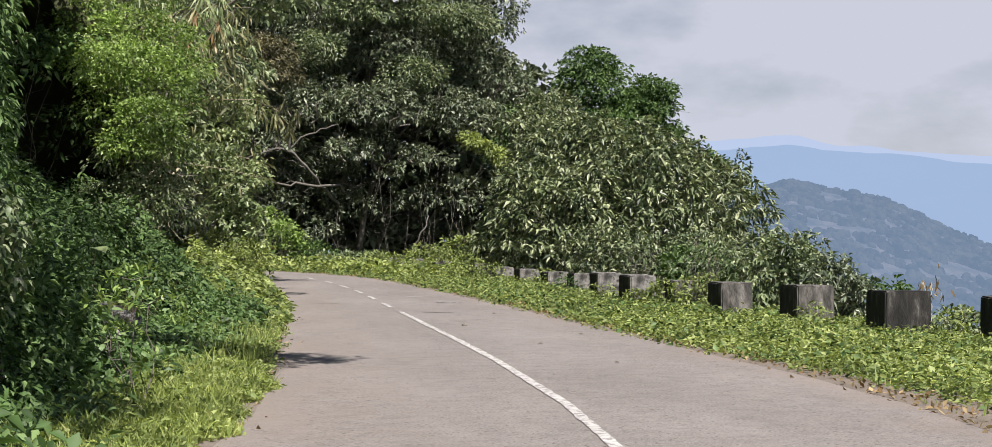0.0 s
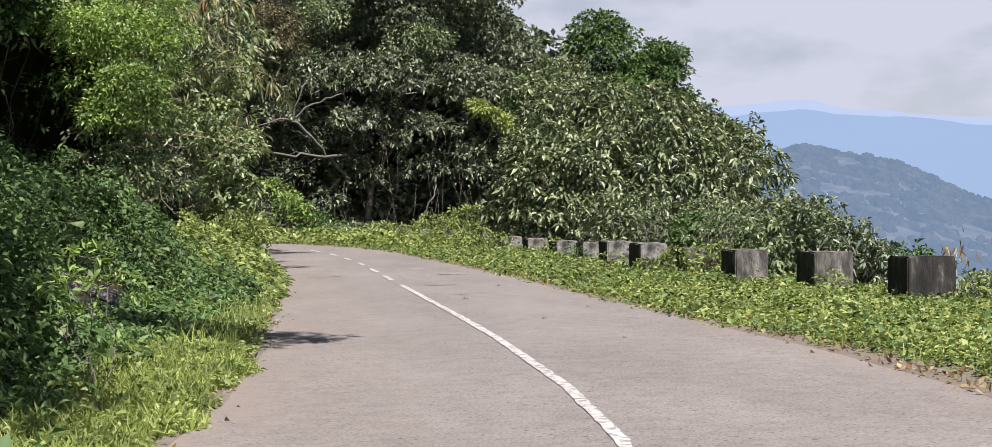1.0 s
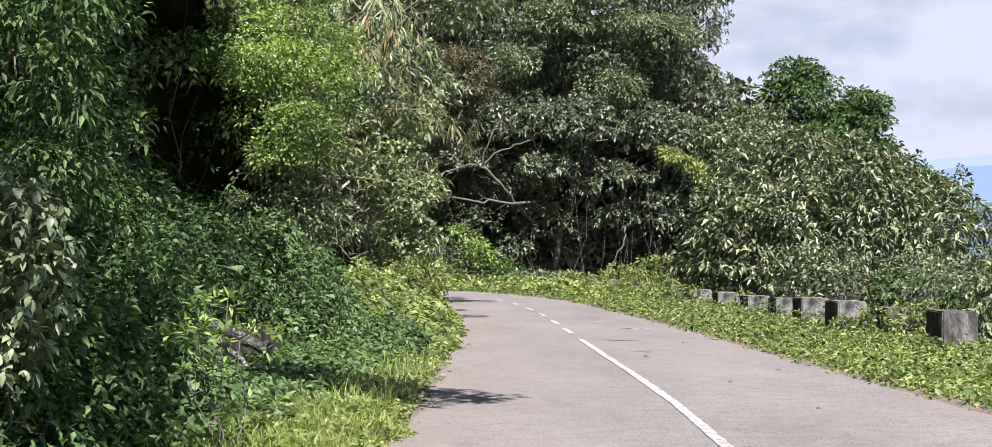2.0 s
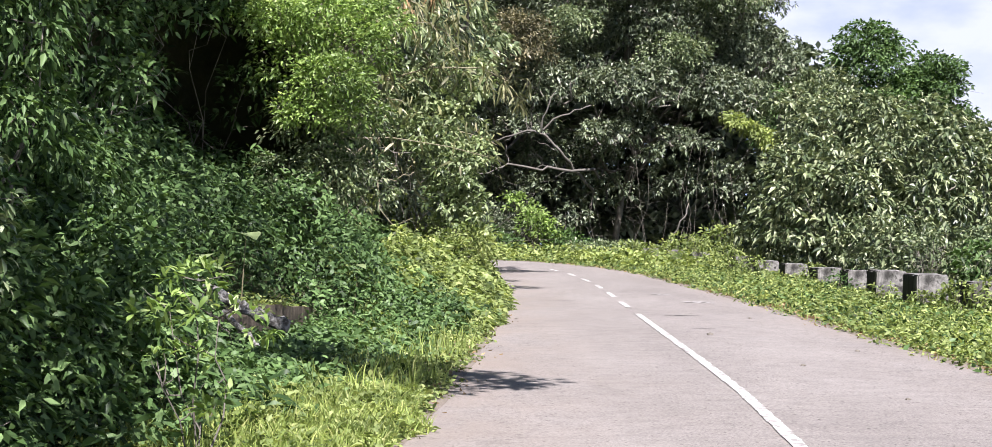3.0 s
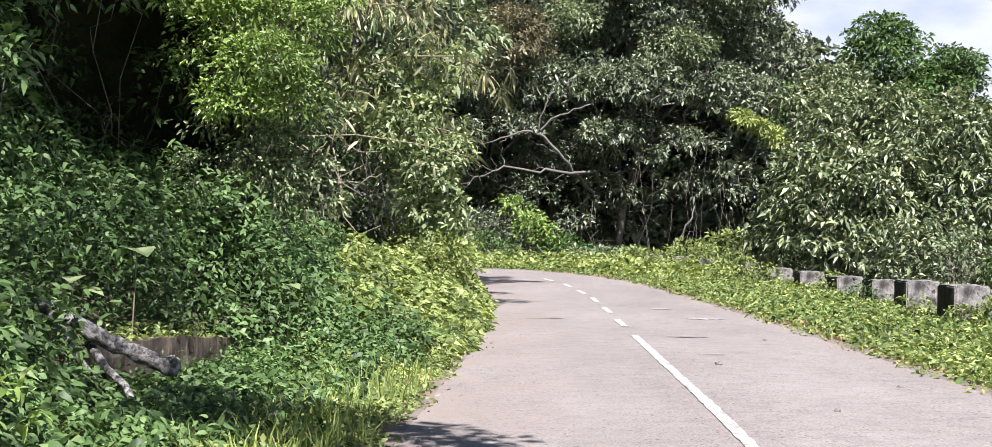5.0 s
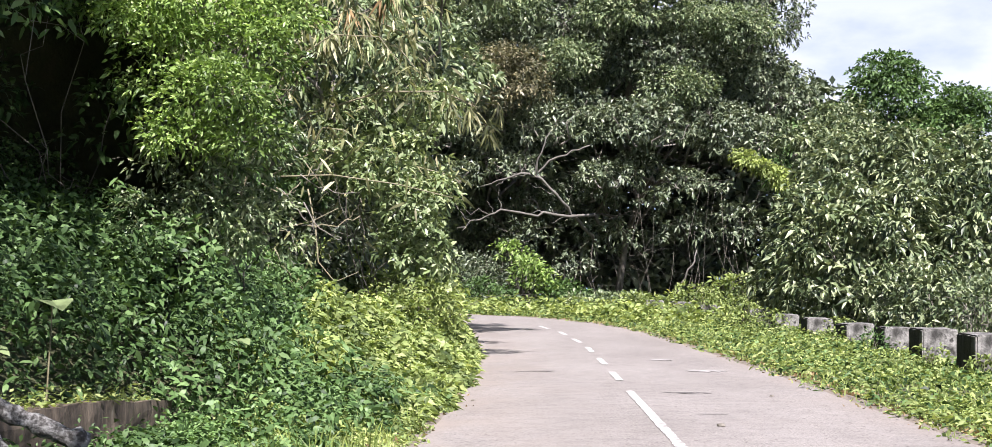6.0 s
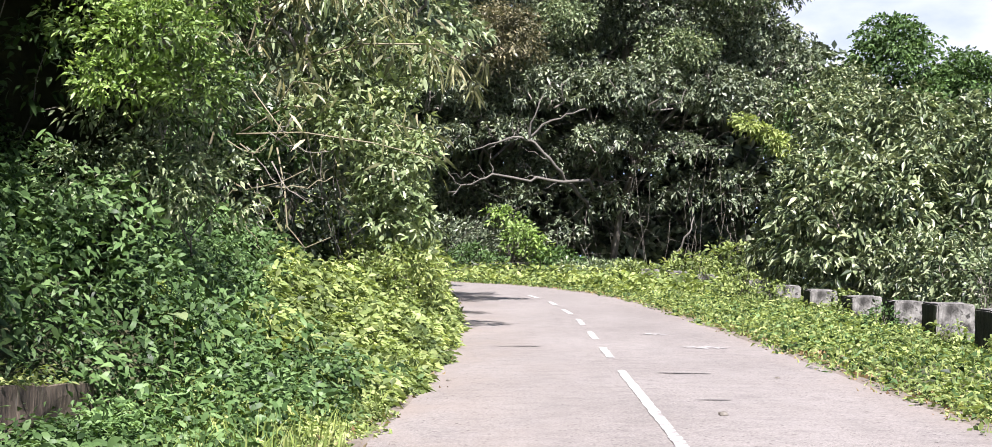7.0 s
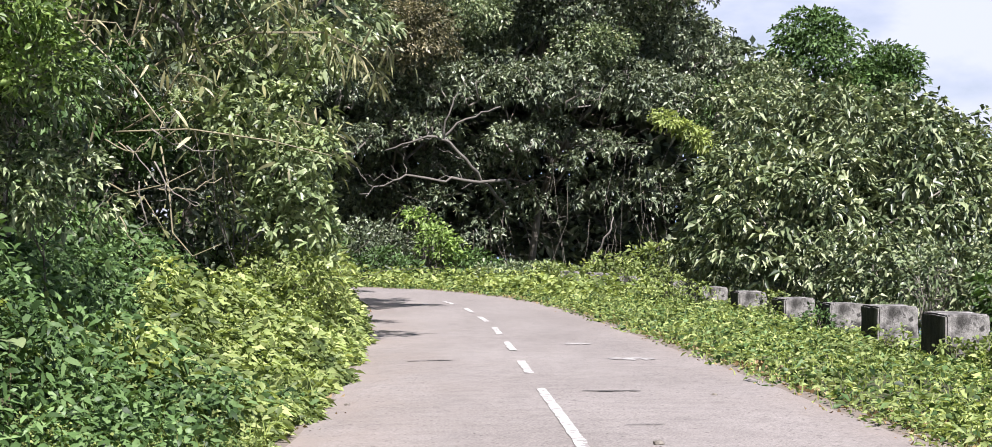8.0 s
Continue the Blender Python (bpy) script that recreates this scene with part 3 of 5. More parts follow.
hill("backdrop_ridge", 160, 3000, [(-5, 2.0), (8, 2.4), (16, 2.6), (18.5, 2.75), (20, 2.85), (22, 2.6), (24, 2.45), (26, 2.15), (28, 1.9), (36, 1.2)], -160, 700, M_RIDGE, "mountain ridge far off, blued by a painted haze glow", 9.0)
hill("backdrop_ridge", 120, 4300, [(-8, 2.4), (10, 2.8), (17, 3.0), (18.8, 3.1), (19.6, 3.2), (20.2, 3.15), (21.2, 2.85), (22.4, 2.78), (24, 2.55), (26, 2.4), (30, 2.2), (40, 1.6)], -160, 500, M_FARRIDGE, "mountain ridge under the clouds, paled by a painted haze glow", 9.0)

# tree crowns over the forested hill
kc = 8500
ca, cg = rng.uniform(17.2, 29.5, kc), rng.random(kc) ** 1.3 * 0.75
dd_ = 1700 - 1000 * cg
cx, cy = EYE0[0] + np.sin(np.radians(ca)) * dd_, EYE0[1] + np.cos(np.radians(ca)) * dd_
hill_mesh = bpy.data.objects["backdrop_hill"].data
hv = np.array([v.co for v in hill_mesh.vertices]).reshape(300, 44, 3)
ia, ig = np.clip((ca - 4) / 30 * 299, 0, 298), np.clip(cg * 43, 0, 42)
i0, g0 = ia.astype(int), ig.astype(int)
fa, fg = ia - i0, ig - g0
cz = (hv[i0, g0, 2] * (1 - fa) + hv[i0 + 1, g0, 2] * fa) * (1 - fg) + (hv[i0, g0 + 1, 2] * (1 - fa) + hv[i0 + 1, g0 + 1, 2] * fa) * fg
keep = np.array([noise.noise(Vector((x, y, 0)) / 38) > -0.12 for x, y in zip(cx, cy)])
cx, cy, cz = cx[keep], cy[keep], cz[keep]
kc = len(cx)
size = rng.uniform(2.2, 6.0, kc)
ring = np.linspace(0, 2 * np.pi, 7)[:6]
dome = np.concatenate([[[0, 0, 0.95]], np.stack([0.62 * np.cos(ring), 0.62 * np.sin(ring), 0.7 + 0 * ring], 1), np.stack([np.cos(ring + 0.5), np.sin(ring + 0.5), -0.3 + 0 * ring], 1)])
v = dome[None] * size[:, None, None] * rng.uniform(0.75, 1.25, (kc, 13, 1)) + np.stack([cx, cy, cz], 1)[:, None]
tri = [[0, 1 + i, 1 + (i + 1) % 6] for i in range(6)]
for i in range(6):
    tri += [[1 + i, 7 + i, 1 + (i + 1) % 6], [1 + (i + 1) % 6, 7 + i, 7 + (i + 1) % 6]]
tri = np.array(tri)
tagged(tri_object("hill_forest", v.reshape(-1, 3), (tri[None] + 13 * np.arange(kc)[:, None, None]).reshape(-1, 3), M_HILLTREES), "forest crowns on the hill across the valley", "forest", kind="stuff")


# ---- guard blocks ----
def guard_block(x, y, top, wide, long, high, turn, mat, label, seed):
    """A cast concrete block with worn edges and a slab-like lip."""
    rnd = random.Random(seed)
    ob = new("guard_block")
    ob.matrix_world = pose(x, y, top - high, rnd.uniform(-1.5, 1.5), rnd.uniform(-1.5, 1.5), turn)
    bm = bmesh.new()
    bmesh.ops.create_cube(bm, size=1.0)
    for v in bm.verts:
        v.co = Vector((v.co.x * wide * (1 + 0.03 * (v.co.z < 0)), v.co.y * long, (v.co.z + 0.5) * high))
    bmesh.ops.bevel(bm, geom=bm.edges[:], offset=0.022, segments=2, affect="EDGES")
    bmesh.ops.subdivide_edges(bm, edges=[e for e in bm.edges if e.calc_length() > 0.2], cuts=3, use_grid_fill=True)
    for v in bm.verts:
        v.co += Vector((noise.noise(v.co * 7 + Vector((seed, 0, 0))), noise.noise(v.co * 7 + Vector((0, seed, 0))), noise.noise(v.co * 7 + Vector((0, 0, seed))))) * 0.012
    # the side towards the road takes the near-black concrete: shade put into its colour
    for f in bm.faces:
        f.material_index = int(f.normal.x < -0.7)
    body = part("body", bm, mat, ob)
    body.data.materials.append(M_BLACK_STAIN_SHADE)
    return tagged(ob, label, "guard block", "guard blocks along the valley side")


BLOCKS = [  # x, y of the middle, top
    (4.9, 52.0, 0.42), (5.45, 49.0, 0.42), (5.85, 45.8, 0.42), (6.64, 42.3, 0.40), (6.74, 39.0, 0.37), (6.97, 36.2, 0.37), (7.08, 32.8, 0.38), (7.06, 29.6, 0.43),
    (6.93, 26.5, 0.53), (7.0, 24.0, 0.55), (7.55, 22.6, 0.48), (7.84, 20.4, 0.51), (8.6, 18.4, 0.52), (9.35, 16.2, 0.50), (10.3, 14.0, 0.48), (11.4, 11.9, 0.46)]
for k, (bx, by, bt) in enumerate(BLOCKS):
    dark = k >= 13
    wide = (0.55, 0.56, 0.6, 0.68, 0.78)[max(0, min(k - 9, 4))]
    guard_block(bx, by, bt, wide, 0.8, 0.68 if k < 12 else 0.85, 2 + 2 * math.sin(k * 2.3), M_BLACK_STAIN_SHADE if dark else M_STREAKED if k > 9 else M_CONCRETE,
                "blackened concrete guard block in the verge weeds" if dark else "weathered grey concrete guard block in the verge weeds", k + 1)

# ---- verges ----
def beside_points(line, n, d0, d1, y0, y1, power=1.0, out=1):
    """Random points beside a road edge, from d0 to d1 metres off it."""
    p = line[(line[:, 1] > y0) & (line[:, 1] < y1)]
    seg = np.r_[0, np.cumsum(np.hypot(*np.diff(p, axis=0).T))]
    s = rng.uniform(0, seg[-1], n)
    x, y = np.interp(s, seg, p[:, 0]), np.interp(s, seg, p[:, 1])
    tx, ty = np.interp(s, seg, np.gradient(p[:, 0])), np.interp(s, seg, np.gradient(p[:, 1]))
    m = np.hypot(tx, ty)
    d = d0(y) + (d1(y) - d0(y)) * rng.random(n) ** power
    d = d + 0.09 * np.sin(s * 2.1) + 0.07 * np.sin(s * 5.3 + 1)
    x, y = x + out * d * ty / m, y - out * d * tx / m
    return np.stack([x, y, land(x, y)], 1), d


def herbs(name, pts, low, high, leaf, width, mat, label, droop=0.25, simple=True, tilt=0.35):
    """Low leafy weeds: upright sprigs of leaves."""
    n = len(pts)
    tall = low + (high - low) * rng.random(n) ** 1.5
    pos = pts + np.stack([rng.normal(0, 0.03, n), rng.normal(0, 0.03, n), tall * rng.uniform(0.3, 1, n)], 1)
    ax = unit(rng.normal(size=(n, 3)) * np.array([1, 1, 0.45]) + np.array([0, 0, 0.25]))
    up = unit(np.array([0, 0, 1.0]) + rng.normal(size=(n, 3)) * tilt)
    v, t = leaf_arrays(pos, ax, up, leaf * rng.uniform(0.6, 1.4, n), width, 0.2, droop, simple)
    return tagged(tri_object(name, v, t, mat), label, "weeds", kind="stuff")


def tussocks(name, pts, low, high, wide, mat, label):
    n = len(pts)
    h = low + (high - low) * rng.random(n) ** 1.6
    lean = rng.normal(size=(n, 3)) * np.array([1, 1, 0]) * (h * 0.35)[:, None]
    v, t = blade_arrays(pts, lean, h, np.full(n, wide) * rng.uniform(0.6, 1.3, n))
    return tagged(tri_object(name, v, t, mat), label, "grass", kind="stuff")


one = lambda c: (lambda y: np.full(np.shape(y), float(c)))
flat_right = lambda y: np.interp(y, [2, 17, 22, 30, 48, 60], [7.6, 5.8, 4.4, 3.7, 3.5, 3.0])
pts, _ = beside_points(EDGE_R, 92000, lambda y: np.interp(y, [3, 7, 11], [0.5, 0.22, -0.1]), flat_right, -2, 56, 0.85)
pts = pts[rng.random(len(pts)) < 0.6 + 0.4 * (wavy(pts[:, 0] * 2.1, pts[:, 1] * 1.9) > -0.12)]
dim = rng.random(len(pts)) < 0.28
herbs("verge_weeds", pts[~dim], 0.02, 0.2, 0.09, 0.44, L_HERB, "bright green leafy weeds on the valley-side verge", tilt=0.55)
herbs("verge_weeds", pts[dim], 0.02, 0.17, 0.1, 0.5, L_SHRUB, "deeper green weeds among the bright ones on the verge", tilt=0.5)
pts, _ = beside_points(EDGE_R, 42000, lambda y: np.interp(y, [3, 7, 11], [0.55, 0.26, -0.06]), lambda y: np.minimum(flat_right(y), 6.2), 2, 19, 0.9)
herbs("verge_weeds", pts, 0.01, 0.16, 0.075, 0.42, L_HERB, "dense low bright weeds on the verge before the guard blocks")
pts, _ = beside_points(EDGE_R, 12000, lambda y: np.interp(y, [6, 11], [0.2, -0.1]), flat_right, 1, 56, 1.0)
tussocks("verge_grass", pts, 0.05, 0.22, 0.007, L_GRASS, "green grass among the verge weeds")
pts, _ = beside_points(EDGE_R, 4200, one(-0.16), one(0.4), 1, 50, 1.2)
herbs("verge_litter", pts, 0.0, 0.03, 0.07, 0.5, L_DRY, "dry brown leaf litter along the road edge", 0.05)
left_w = lambda y: np.interp(y, [-8, 4, 10, 16, 24], [2.2, 1.7, 1.3, 0.9, 0.6])
pts, _ = beside_points(EDGE_L, 24000, one(-0.02), left_w, 1, 8.5, 1.0, -1)
tussocks("bank_grass", pts, 0.04, 0.2, 0.008, L_GRASS, "long sunlit grass at the foot of the bank")
pts, _ = beside_points(EDGE_L, 9000, one(0.1), one(1.1), 8, 48, 1.0, -1)
tussocks("bank_grass", pts, 0.06, 0.3, 0.008, L_GRASS, "taller grass tufts along the bank")
pts, _ = beside_points(EDGE_L, 3600, one(-0.22), one(0.35), -4, 48, 1.1, -1)
herbs("bank_litter", pts, 0.0, 0.03, 0.07, 0.5, L_DRY, "dry leaf litter along the road edge", 0.05)


# weeds and creepers behind the start of the walk
pts, _ = beside_points(EDGE_R, 15000, one(0.6), one(9.0), -22, 1.5, 0.9)
herbs("verge_weeds", pts, 0.02, 0.2, 0.15, 0.42, L_HERB, "bright green leafy weeds on the wide verge")
pts, _ = beside_points(EDGE_L, 9000, one(0.0), one(2.4), -22, 1.6, 1.0, -1)
herbs("bank_weeds", pts, 0.02, 0.18, 0.12, 0.42, L_HERB, "short green weeds below the bank")


def mounds(x, y):
    """How high the creepers heap up over the bank."""
    a = np.sin(x * 1.7 + 1.1 * np.sin(y * 0.8)) * np.sin(y * 1.3 + 0.9 * np.sin(x * 1.1 + 2))
    b = np.sin(x * 4.1 + y * 2.3) * np.sin(y * 3.7 - x * 2.9 + 1)
    return 0.6 + 0.28 * a + 0.16 * b


def carpet(name, n, d0, d1, y0, y1, tall, leaf, width, mat, label, power=0.9, out=1.0, simple=False, deep=0.8, ramp=2.4):
    """Creepers and weeds in a heaped, leafy blanket that faces the light and the road, kept clear of the old wall."""
    p, d = beside_points(EDGE_L, n, d0, d1, y0, y1, power, -1)
    rise = tall(p[:, 1]) * mounds(p[:, 0], p[:, 1]) * np.minimum(1, 0.2 + d / ramp)
    low = np.clip((p[:, 0] + np.interp(p[:, 1], [6.4, 8, 10, 11.2, 12, 13, 14], [2.75, 2.95, 3.3, 3.5, 3.15, 2.95, 2.75])) / 0.35, 0, 1) * np.clip((p[:, 1] - 6.4) / 0.6, 0, 1) * np.clip((15.2 - p[:, 1]) / 0.8, 0, 1)
    rise *= 1 - 0.74 * low
    down = deep * rng.random(n) ** 2.2
    p[:, 2] += rise * (1 - down) + rng.normal(0, 0.03, n)
    wall_x = np.interp(p[:, 1], [11.0, 14.5], [-3.25, -2.65])
    face = (p[:, 0] > wall_x - 0.3) & (p[:, 1] > 10.9) & (p[:, 1] < 14.3) & (p[:, 0] < wall_x + 0.75)
    keep = ~(face & ((p[:, 2] > 0.3) | (p[:, 0] < wall_x + 0.1)))
    p = p[keep]
    n = len(p)
    ax = unit(rng.normal(size=(n, 3)) * np.array([1, 1, 0.65]) + np.array([0.4 * out, -0.25, 0.0]))
    up = unit(np.array([0.35 * out, -0.25, 0.9]) + rng.normal(size=(n, 3)) * 0.5)
    v, t = leaf_arrays(p, ax, up, leaf * rng.uniform(0.5, 1.35, n), width, 0.2, 0.25, simple)
    return tagged(tri_object(name, v, t, mat), label, "creepers", kind="stuff")


band = lambda y: np.interp(y, [-8, 4, 9, 14, 18], [2.2, 1.6, 0.9, 0.5, 0.1])
high = lambda y: np.interp(y, [0, 4, 7, 10, 16, 19, 22], [0.9, 1.0, 1.5, 1.75, 1.6, 1.0, 0.8])
carpet("bank_creepers", 80000, band, one(5.6), 1.5, 21, high, 0.095, 0.4, L_SHRUB, "thick green creepers heaped over the shaded bank")
carpet("bank_weeds", 50000, one(-0.03), lambda y: np.interp(y, [16, 19, 22, 29, 32], [2.2, 1.7, 1.5, 1.5, 2.4]), 16.0, 34, lambda y: np.interp(y, [16, 19, 22, 29, 34], [0.7, 0.9, 1.3, 1.5, 1.5]), 0.118, 0.42, L_HERB, "sunlit yellow-green weeds heaped along the road", simple=True, ramp=1.5)
carpet("bank_creepers", 19000, lambda y: np.interp(y, [19, 22, 29, 32], [1.8, 1.7, 1.7, 2.2]), one(6.0), 18.5, 36, lambda y: 0.75 + 0 * y, 0.12, 0.5, L_SHRUB, "deep green creepers on the slope under the bamboo", 0.8, simple=True)
carpet("bank_weeds", 16000, one(-0.03), one(3.0), 34, 52, lambda y: np.interp(y, [34, 40, 50], [1.5, 1.4, 1.3]), 0.16, 0.46, L_HERB, "sunlit weeds heaped round the inside of the bend", simple=True, ramp=1.5)
carpet("bank_weeds", 32000, one(-0.04), one(1.6), 7, 18, lambda y: 0.5 + 0 * y, 0.062, 0.48, L_HERB, "low leafy weeds at the foot of the shaded bank", simple=True)
pts, _ = beside_points(EDGE_L, 24000, one(-0.03), lambda y: left_w(y) + 0.4, 1, 9.5, 1.0, -1)
herbs("bank_weeds", pts, 0.02, 0.16, 0.07, 0.45, L_HERB, "short bright weeds in the grass below the bank")
pts, _ = beside_points(EDGE_R, 9000, one(0.3), one(5.5), 40, 58, 1.0)
herbs("verge_weeds", pts, 0.1, 0.6, 0.2, 0.45, L_HERB, "taller weeds on the outside of the bend")
carpet("bank_creepers", 12000, one(0.4), one(6.0), -16, 2.6, lambda y: 0.6 + 0 * y, 0.14, 0.5, L_SHRUB, "creepers and weeds on the bank behind", simple=True)
carpet("bank_creepers", 10000, one(4.6), one(9.5), 8, 34, lambda y: 0.5 + 0 * y, 0.2, 0.45, L_DARK, "dark undergrowth up the slope below the trees", 1.0, simple=True)
carpet("bank_ferns", 9000, lambda y: band(y) * 0.6, one(2.6), 1.5, 19, lambda y: 0.7 + 0 * y, 0.14, 0.24, L_SHRUB, "long-leaved ferns at the foot of the bank")


# ---- bushes and trees ----
def bush(name, label, category, base, blobs, mat, density, clump, leaf, width, droop=0.25, hang=0.25, stems=5, group="", stem_mat=None, filler=0.12, gap=1.0, whorl=0, simple=False):
    """A bush: stems from one root and a ragged mass of leaf clumps."""
    z0 = float(land(base[0], base[1]))
    ob = new(name)
    ob.location = (base[0], base[1], z0)
    rel = [(x - base[0], y - base[1], z - z0, a, b, c) for x, y, z, a, b, c in blobs]
    for i in range(stems):
        t = rel[i % len(rel)]
        aim = (t[0] + random.uniform(-0.5, 0.5) * t[3], t[1] + random.uniform(-0.5, 0.5) * t[4], t[2] + random.uniform(0.1, 0.6) * t[5])
        r = 0.006 + 0.013 * t[5]
        limb_mesh("stem", bent((random.uniform(-0.1, 0.1), random.uniform(-0.1, 0.1), -0.1), aim, 6, 0, 0.2), r, r * 0.35, stem_mat or M_BARK, ob, 4)
    floor = lambda x, y: land(x + base[0], y + base[1]) - z0
    if whorl:
        v, t = rosettes(rel, density, whorl, leaf, width, droop, floor, hang, filler, simple)
    else:
        v, t = sprays(rel, density, clump, leaf, width, droop, floor, hang, filler, gap=gap, simple=simple)
    tri_object("foliage", v, t, mat, ob)
    return tagged(ob, label, category, group)


def tree(name, label, base, trunk, blobs, mat, density, clump, leaf, width, droop=0.25, hang=0.25, bark=None, r0=0.3, group="", twigs=6, filler=0.15, gap=1.0, extra=(), whorl=0, simple=False, bare=0):
    """A tree: tapered trunk, a limb into each mass of the crown, and leaves in clumps."""
    z0 = float(land(base[0], base[1])) - 0.1
    ob = new(name)
    ob.location = (base[0], base[1], z0)
    move = lambda some: [(x - base[0], y - base[1], z - z0, a, b, c) for x, y, z, a, b, c in some]
    rel = move(blobs)
    top = Vector((trunk[0] - base[0], trunk[1] - base[1], trunk[2] - z0))
    line = bent((0, 0, 0), top, 9, 0, 0.08)
    limb_mesh("trunk", line, r0, r0 * 0.35, bark or M_BARK, ob, 0)
    for t in rel:
        f = random.uniform(0.4, 0.95)
        root = line[int(f * 8)]
        r = r0 * (0.5 - 0.25 * f)
        limb_mesh("limb", bent(root, (t[0] + random.uniform(-0.3, 0.3) * t[3], t[1], t[2] + random.uniform(-0.2, 0.3) * t[5]), 7, 0, 0.18), r, r * 0.25, bark or M_BARK, ob, twigs)
    floor = lambda x, y: land(x + base[0], y + base[1]) - z0 + 0.2
    if whorl:
        v, t = rosettes(rel, density, whorl, leaf, width, droop, floor, hang, filler, simple)
    else:
        v, t = sprays(rel, density, clump, leaf, width, droop, floor, hang, filler, gap=gap, simple=simple)
    for bx, by, bz, rx, ry, rz in rel[:bare and len(rel)]:
        for _ in range(bare):
            w = random.uniform(-0.9, 0.9)
            a = Vector((bx + 0.25 * w * rx, by - 0.55 * ry, bz - 0.75 * rz))
            c = Vector((bx + w * rx, by - (0.95 - 0.35 * abs(w)) * ry, bz + random.uniform(-0.3, 0.7) * rz))
            limb_mesh("bare_branch", bent(a, c, 8, random.uniform(-0.15, 0.2), 0.3), 0.045, 0.012, M_PALE_BARK, ob, 5, reach=0.8)
    tri_object("crown", v, t, mat, ob)
    for label2, mat2, some in extra:
        v, t = sprays(move(some), density * 2.2, clump * 0.75, leaf * 0.8, width, droop, floor, hang, 0.6, gap=1.3, simple=simple)
        tri_object("spray", v, t, mat2, ob, label2)
    return tagged(ob, label, "tree", group)


# broad-leaved trees and bushes on the valley side, behind the guard blocks
BROAD = dict(mat=L_BROAD, density=76, clump=0.32, leaf=0.25, width=0.36, simple=True, droop=0.35, hang=0.35, stems=9, stem_mat=M_PALE_BARK, filler=0.2, whorl=9)
bush("broadleaf_bush", "large broad-leaved bush with drooping leaves behind the guard blocks", "bush", (9.2, 40),
     [(9.0, 40.5, 1.2, 2.2, 2.2, 2.3), (11.8, 41.5, 1.8, 2.3, 2.2, 2.6)], **BROAD)
bush("broadleaf_bush", "tall broad-leaved bush with glossy leaves above the valley", "bush", (9.6, 47),
     [(9.3, 46.5, 1.4, 1.9, 2.0, 2.2), (11.2, 47.5, 2.9, 2.2, 2.3, 2.4), (10.8, 50.5, 3.0, 2.0, 2.2, 2.4)], **BROAD)
bush("broadleaf_bush", "spreading broad-leaved bush at the edge of the drop", "bush", (14, 46),
     [(13.8, 45, 1.6, 2.4, 2.2, 2.8), (16.0, 48, 1.2, 2.3, 2.2, 2.8), (13.5, 49.5, 3.0, 2.4, 2.2, 2.3)], **BROAD)
tree("rounded_tree", "rounded leafy tree rising above the broad-leaved bushes", (15.5, 66), (15.6, 66, 7.5),
     [(15.75, 66, 8.2, 1.65, 1.8, 1.75), (18.5, 66, 7.3, 1.35, 1.8, 1.3), (12.8, 66, 5.4, 2.1, 2.0, 1.9), (16, 65, 4.9, 3.4, 2.2, 2.2), (18.9, 66, 4.8, 1.5, 1.8, 1.8), (17.3, 65.8, 6.6, 1.2, 1.6, 1.1), (20.6, 66, 3.6, 1.8, 1.8, 1.8), (14.0, 66, 6.4, 1.2, 1.5, 1.1)], L_SHRUB, 120, 0.36, 0.22, 0.44, 0.25, 0.3, simple=True, filler=0.4)
tree("leafy_tree", "leafy tree with a pale yellowish-green leading branch", (10.5, 58), (10.5, 58, 5.5),
     [(11.6, 57, 4.9, 2.0, 2.2, 1.7), (13.4, 58, 4.2, 2.2, 2.2, 1.8), (11.2, 56, 2.4, 1.4, 1.6, 1.8), (12.2, 58.5, 6.3, 1.3, 1.4, 1.0)], L_BROAD, 90, 0.4, 0.22, 0.38, 0.3, 0.35, whorl=9, filler=0.3, simple=True,
     extra=[("yellow-green young leading branch", L_YOUNG, [(8.0, 54.5, 5.1, 0.24, 0.3, 0.16), (8.4, 54.5, 4.9, 0.3, 0.35, 0.2), (8.8, 54.5, 4.68, 0.34, 0.35, 0.22), (9.2, 54.5, 4.45, 0.34, 0.35, 0.22), (9.6, 54.6, 4.2, 0.34, 0.35, 0.22)])])
for k, (x, y, z, a, c, m) in enumerate([(9.3, 27.5, 0.3, 0.9, 0.8, L_SHRUB), (10.3, 30.5, 0.2, 1.3, 1.2, L_BROAD), (9.2, 33.5, 0.5, 1.1, 1.1, L_BROAD), (10.6, 25.2, 0.3, 1.0, 0.95, L_OLIVE), (11.6, 27.8, -0.2, 1.4, 1.2, L_BROAD),
                                        (10.7, 22.4, 0.1, 0.8, 0.8, L_DARK), (12.2, 23.8, -0.5, 1.0, 0.9, L_SHRUB), (13.3, 20.8, -1.0, 0.9, 0.9, L_OLIVE), (12.8, 31.5, -0.1, 1.6, 1.5, L_BROAD), (15, 27, -1.9, 1.5, 1.4, L_OLIVE), (8.9, 36.6, 0.5, 1.0, 1.1, L_BROAD), (8.7, 44.0, 0.1, 1.0, 0.9, L_BROAD), (8.2, 49.6, 0.3, 1.0, 1.0, L_BROAD)]):
    bush("scrub_bush", "tangled scrub bush on the slope behind the guard blocks", "bush", (x, y), [(x, y, z, a, a, c), (x + 0.5, y + 0.4, z - 0.2, a * 0.7, a * 0.7, c * 0.7)], m, 100, 0.24, 0.165, 0.38, 0.3, 0.3, 9, "scrub on the valley slope", simple=True, whorl=8, filler=0.3)
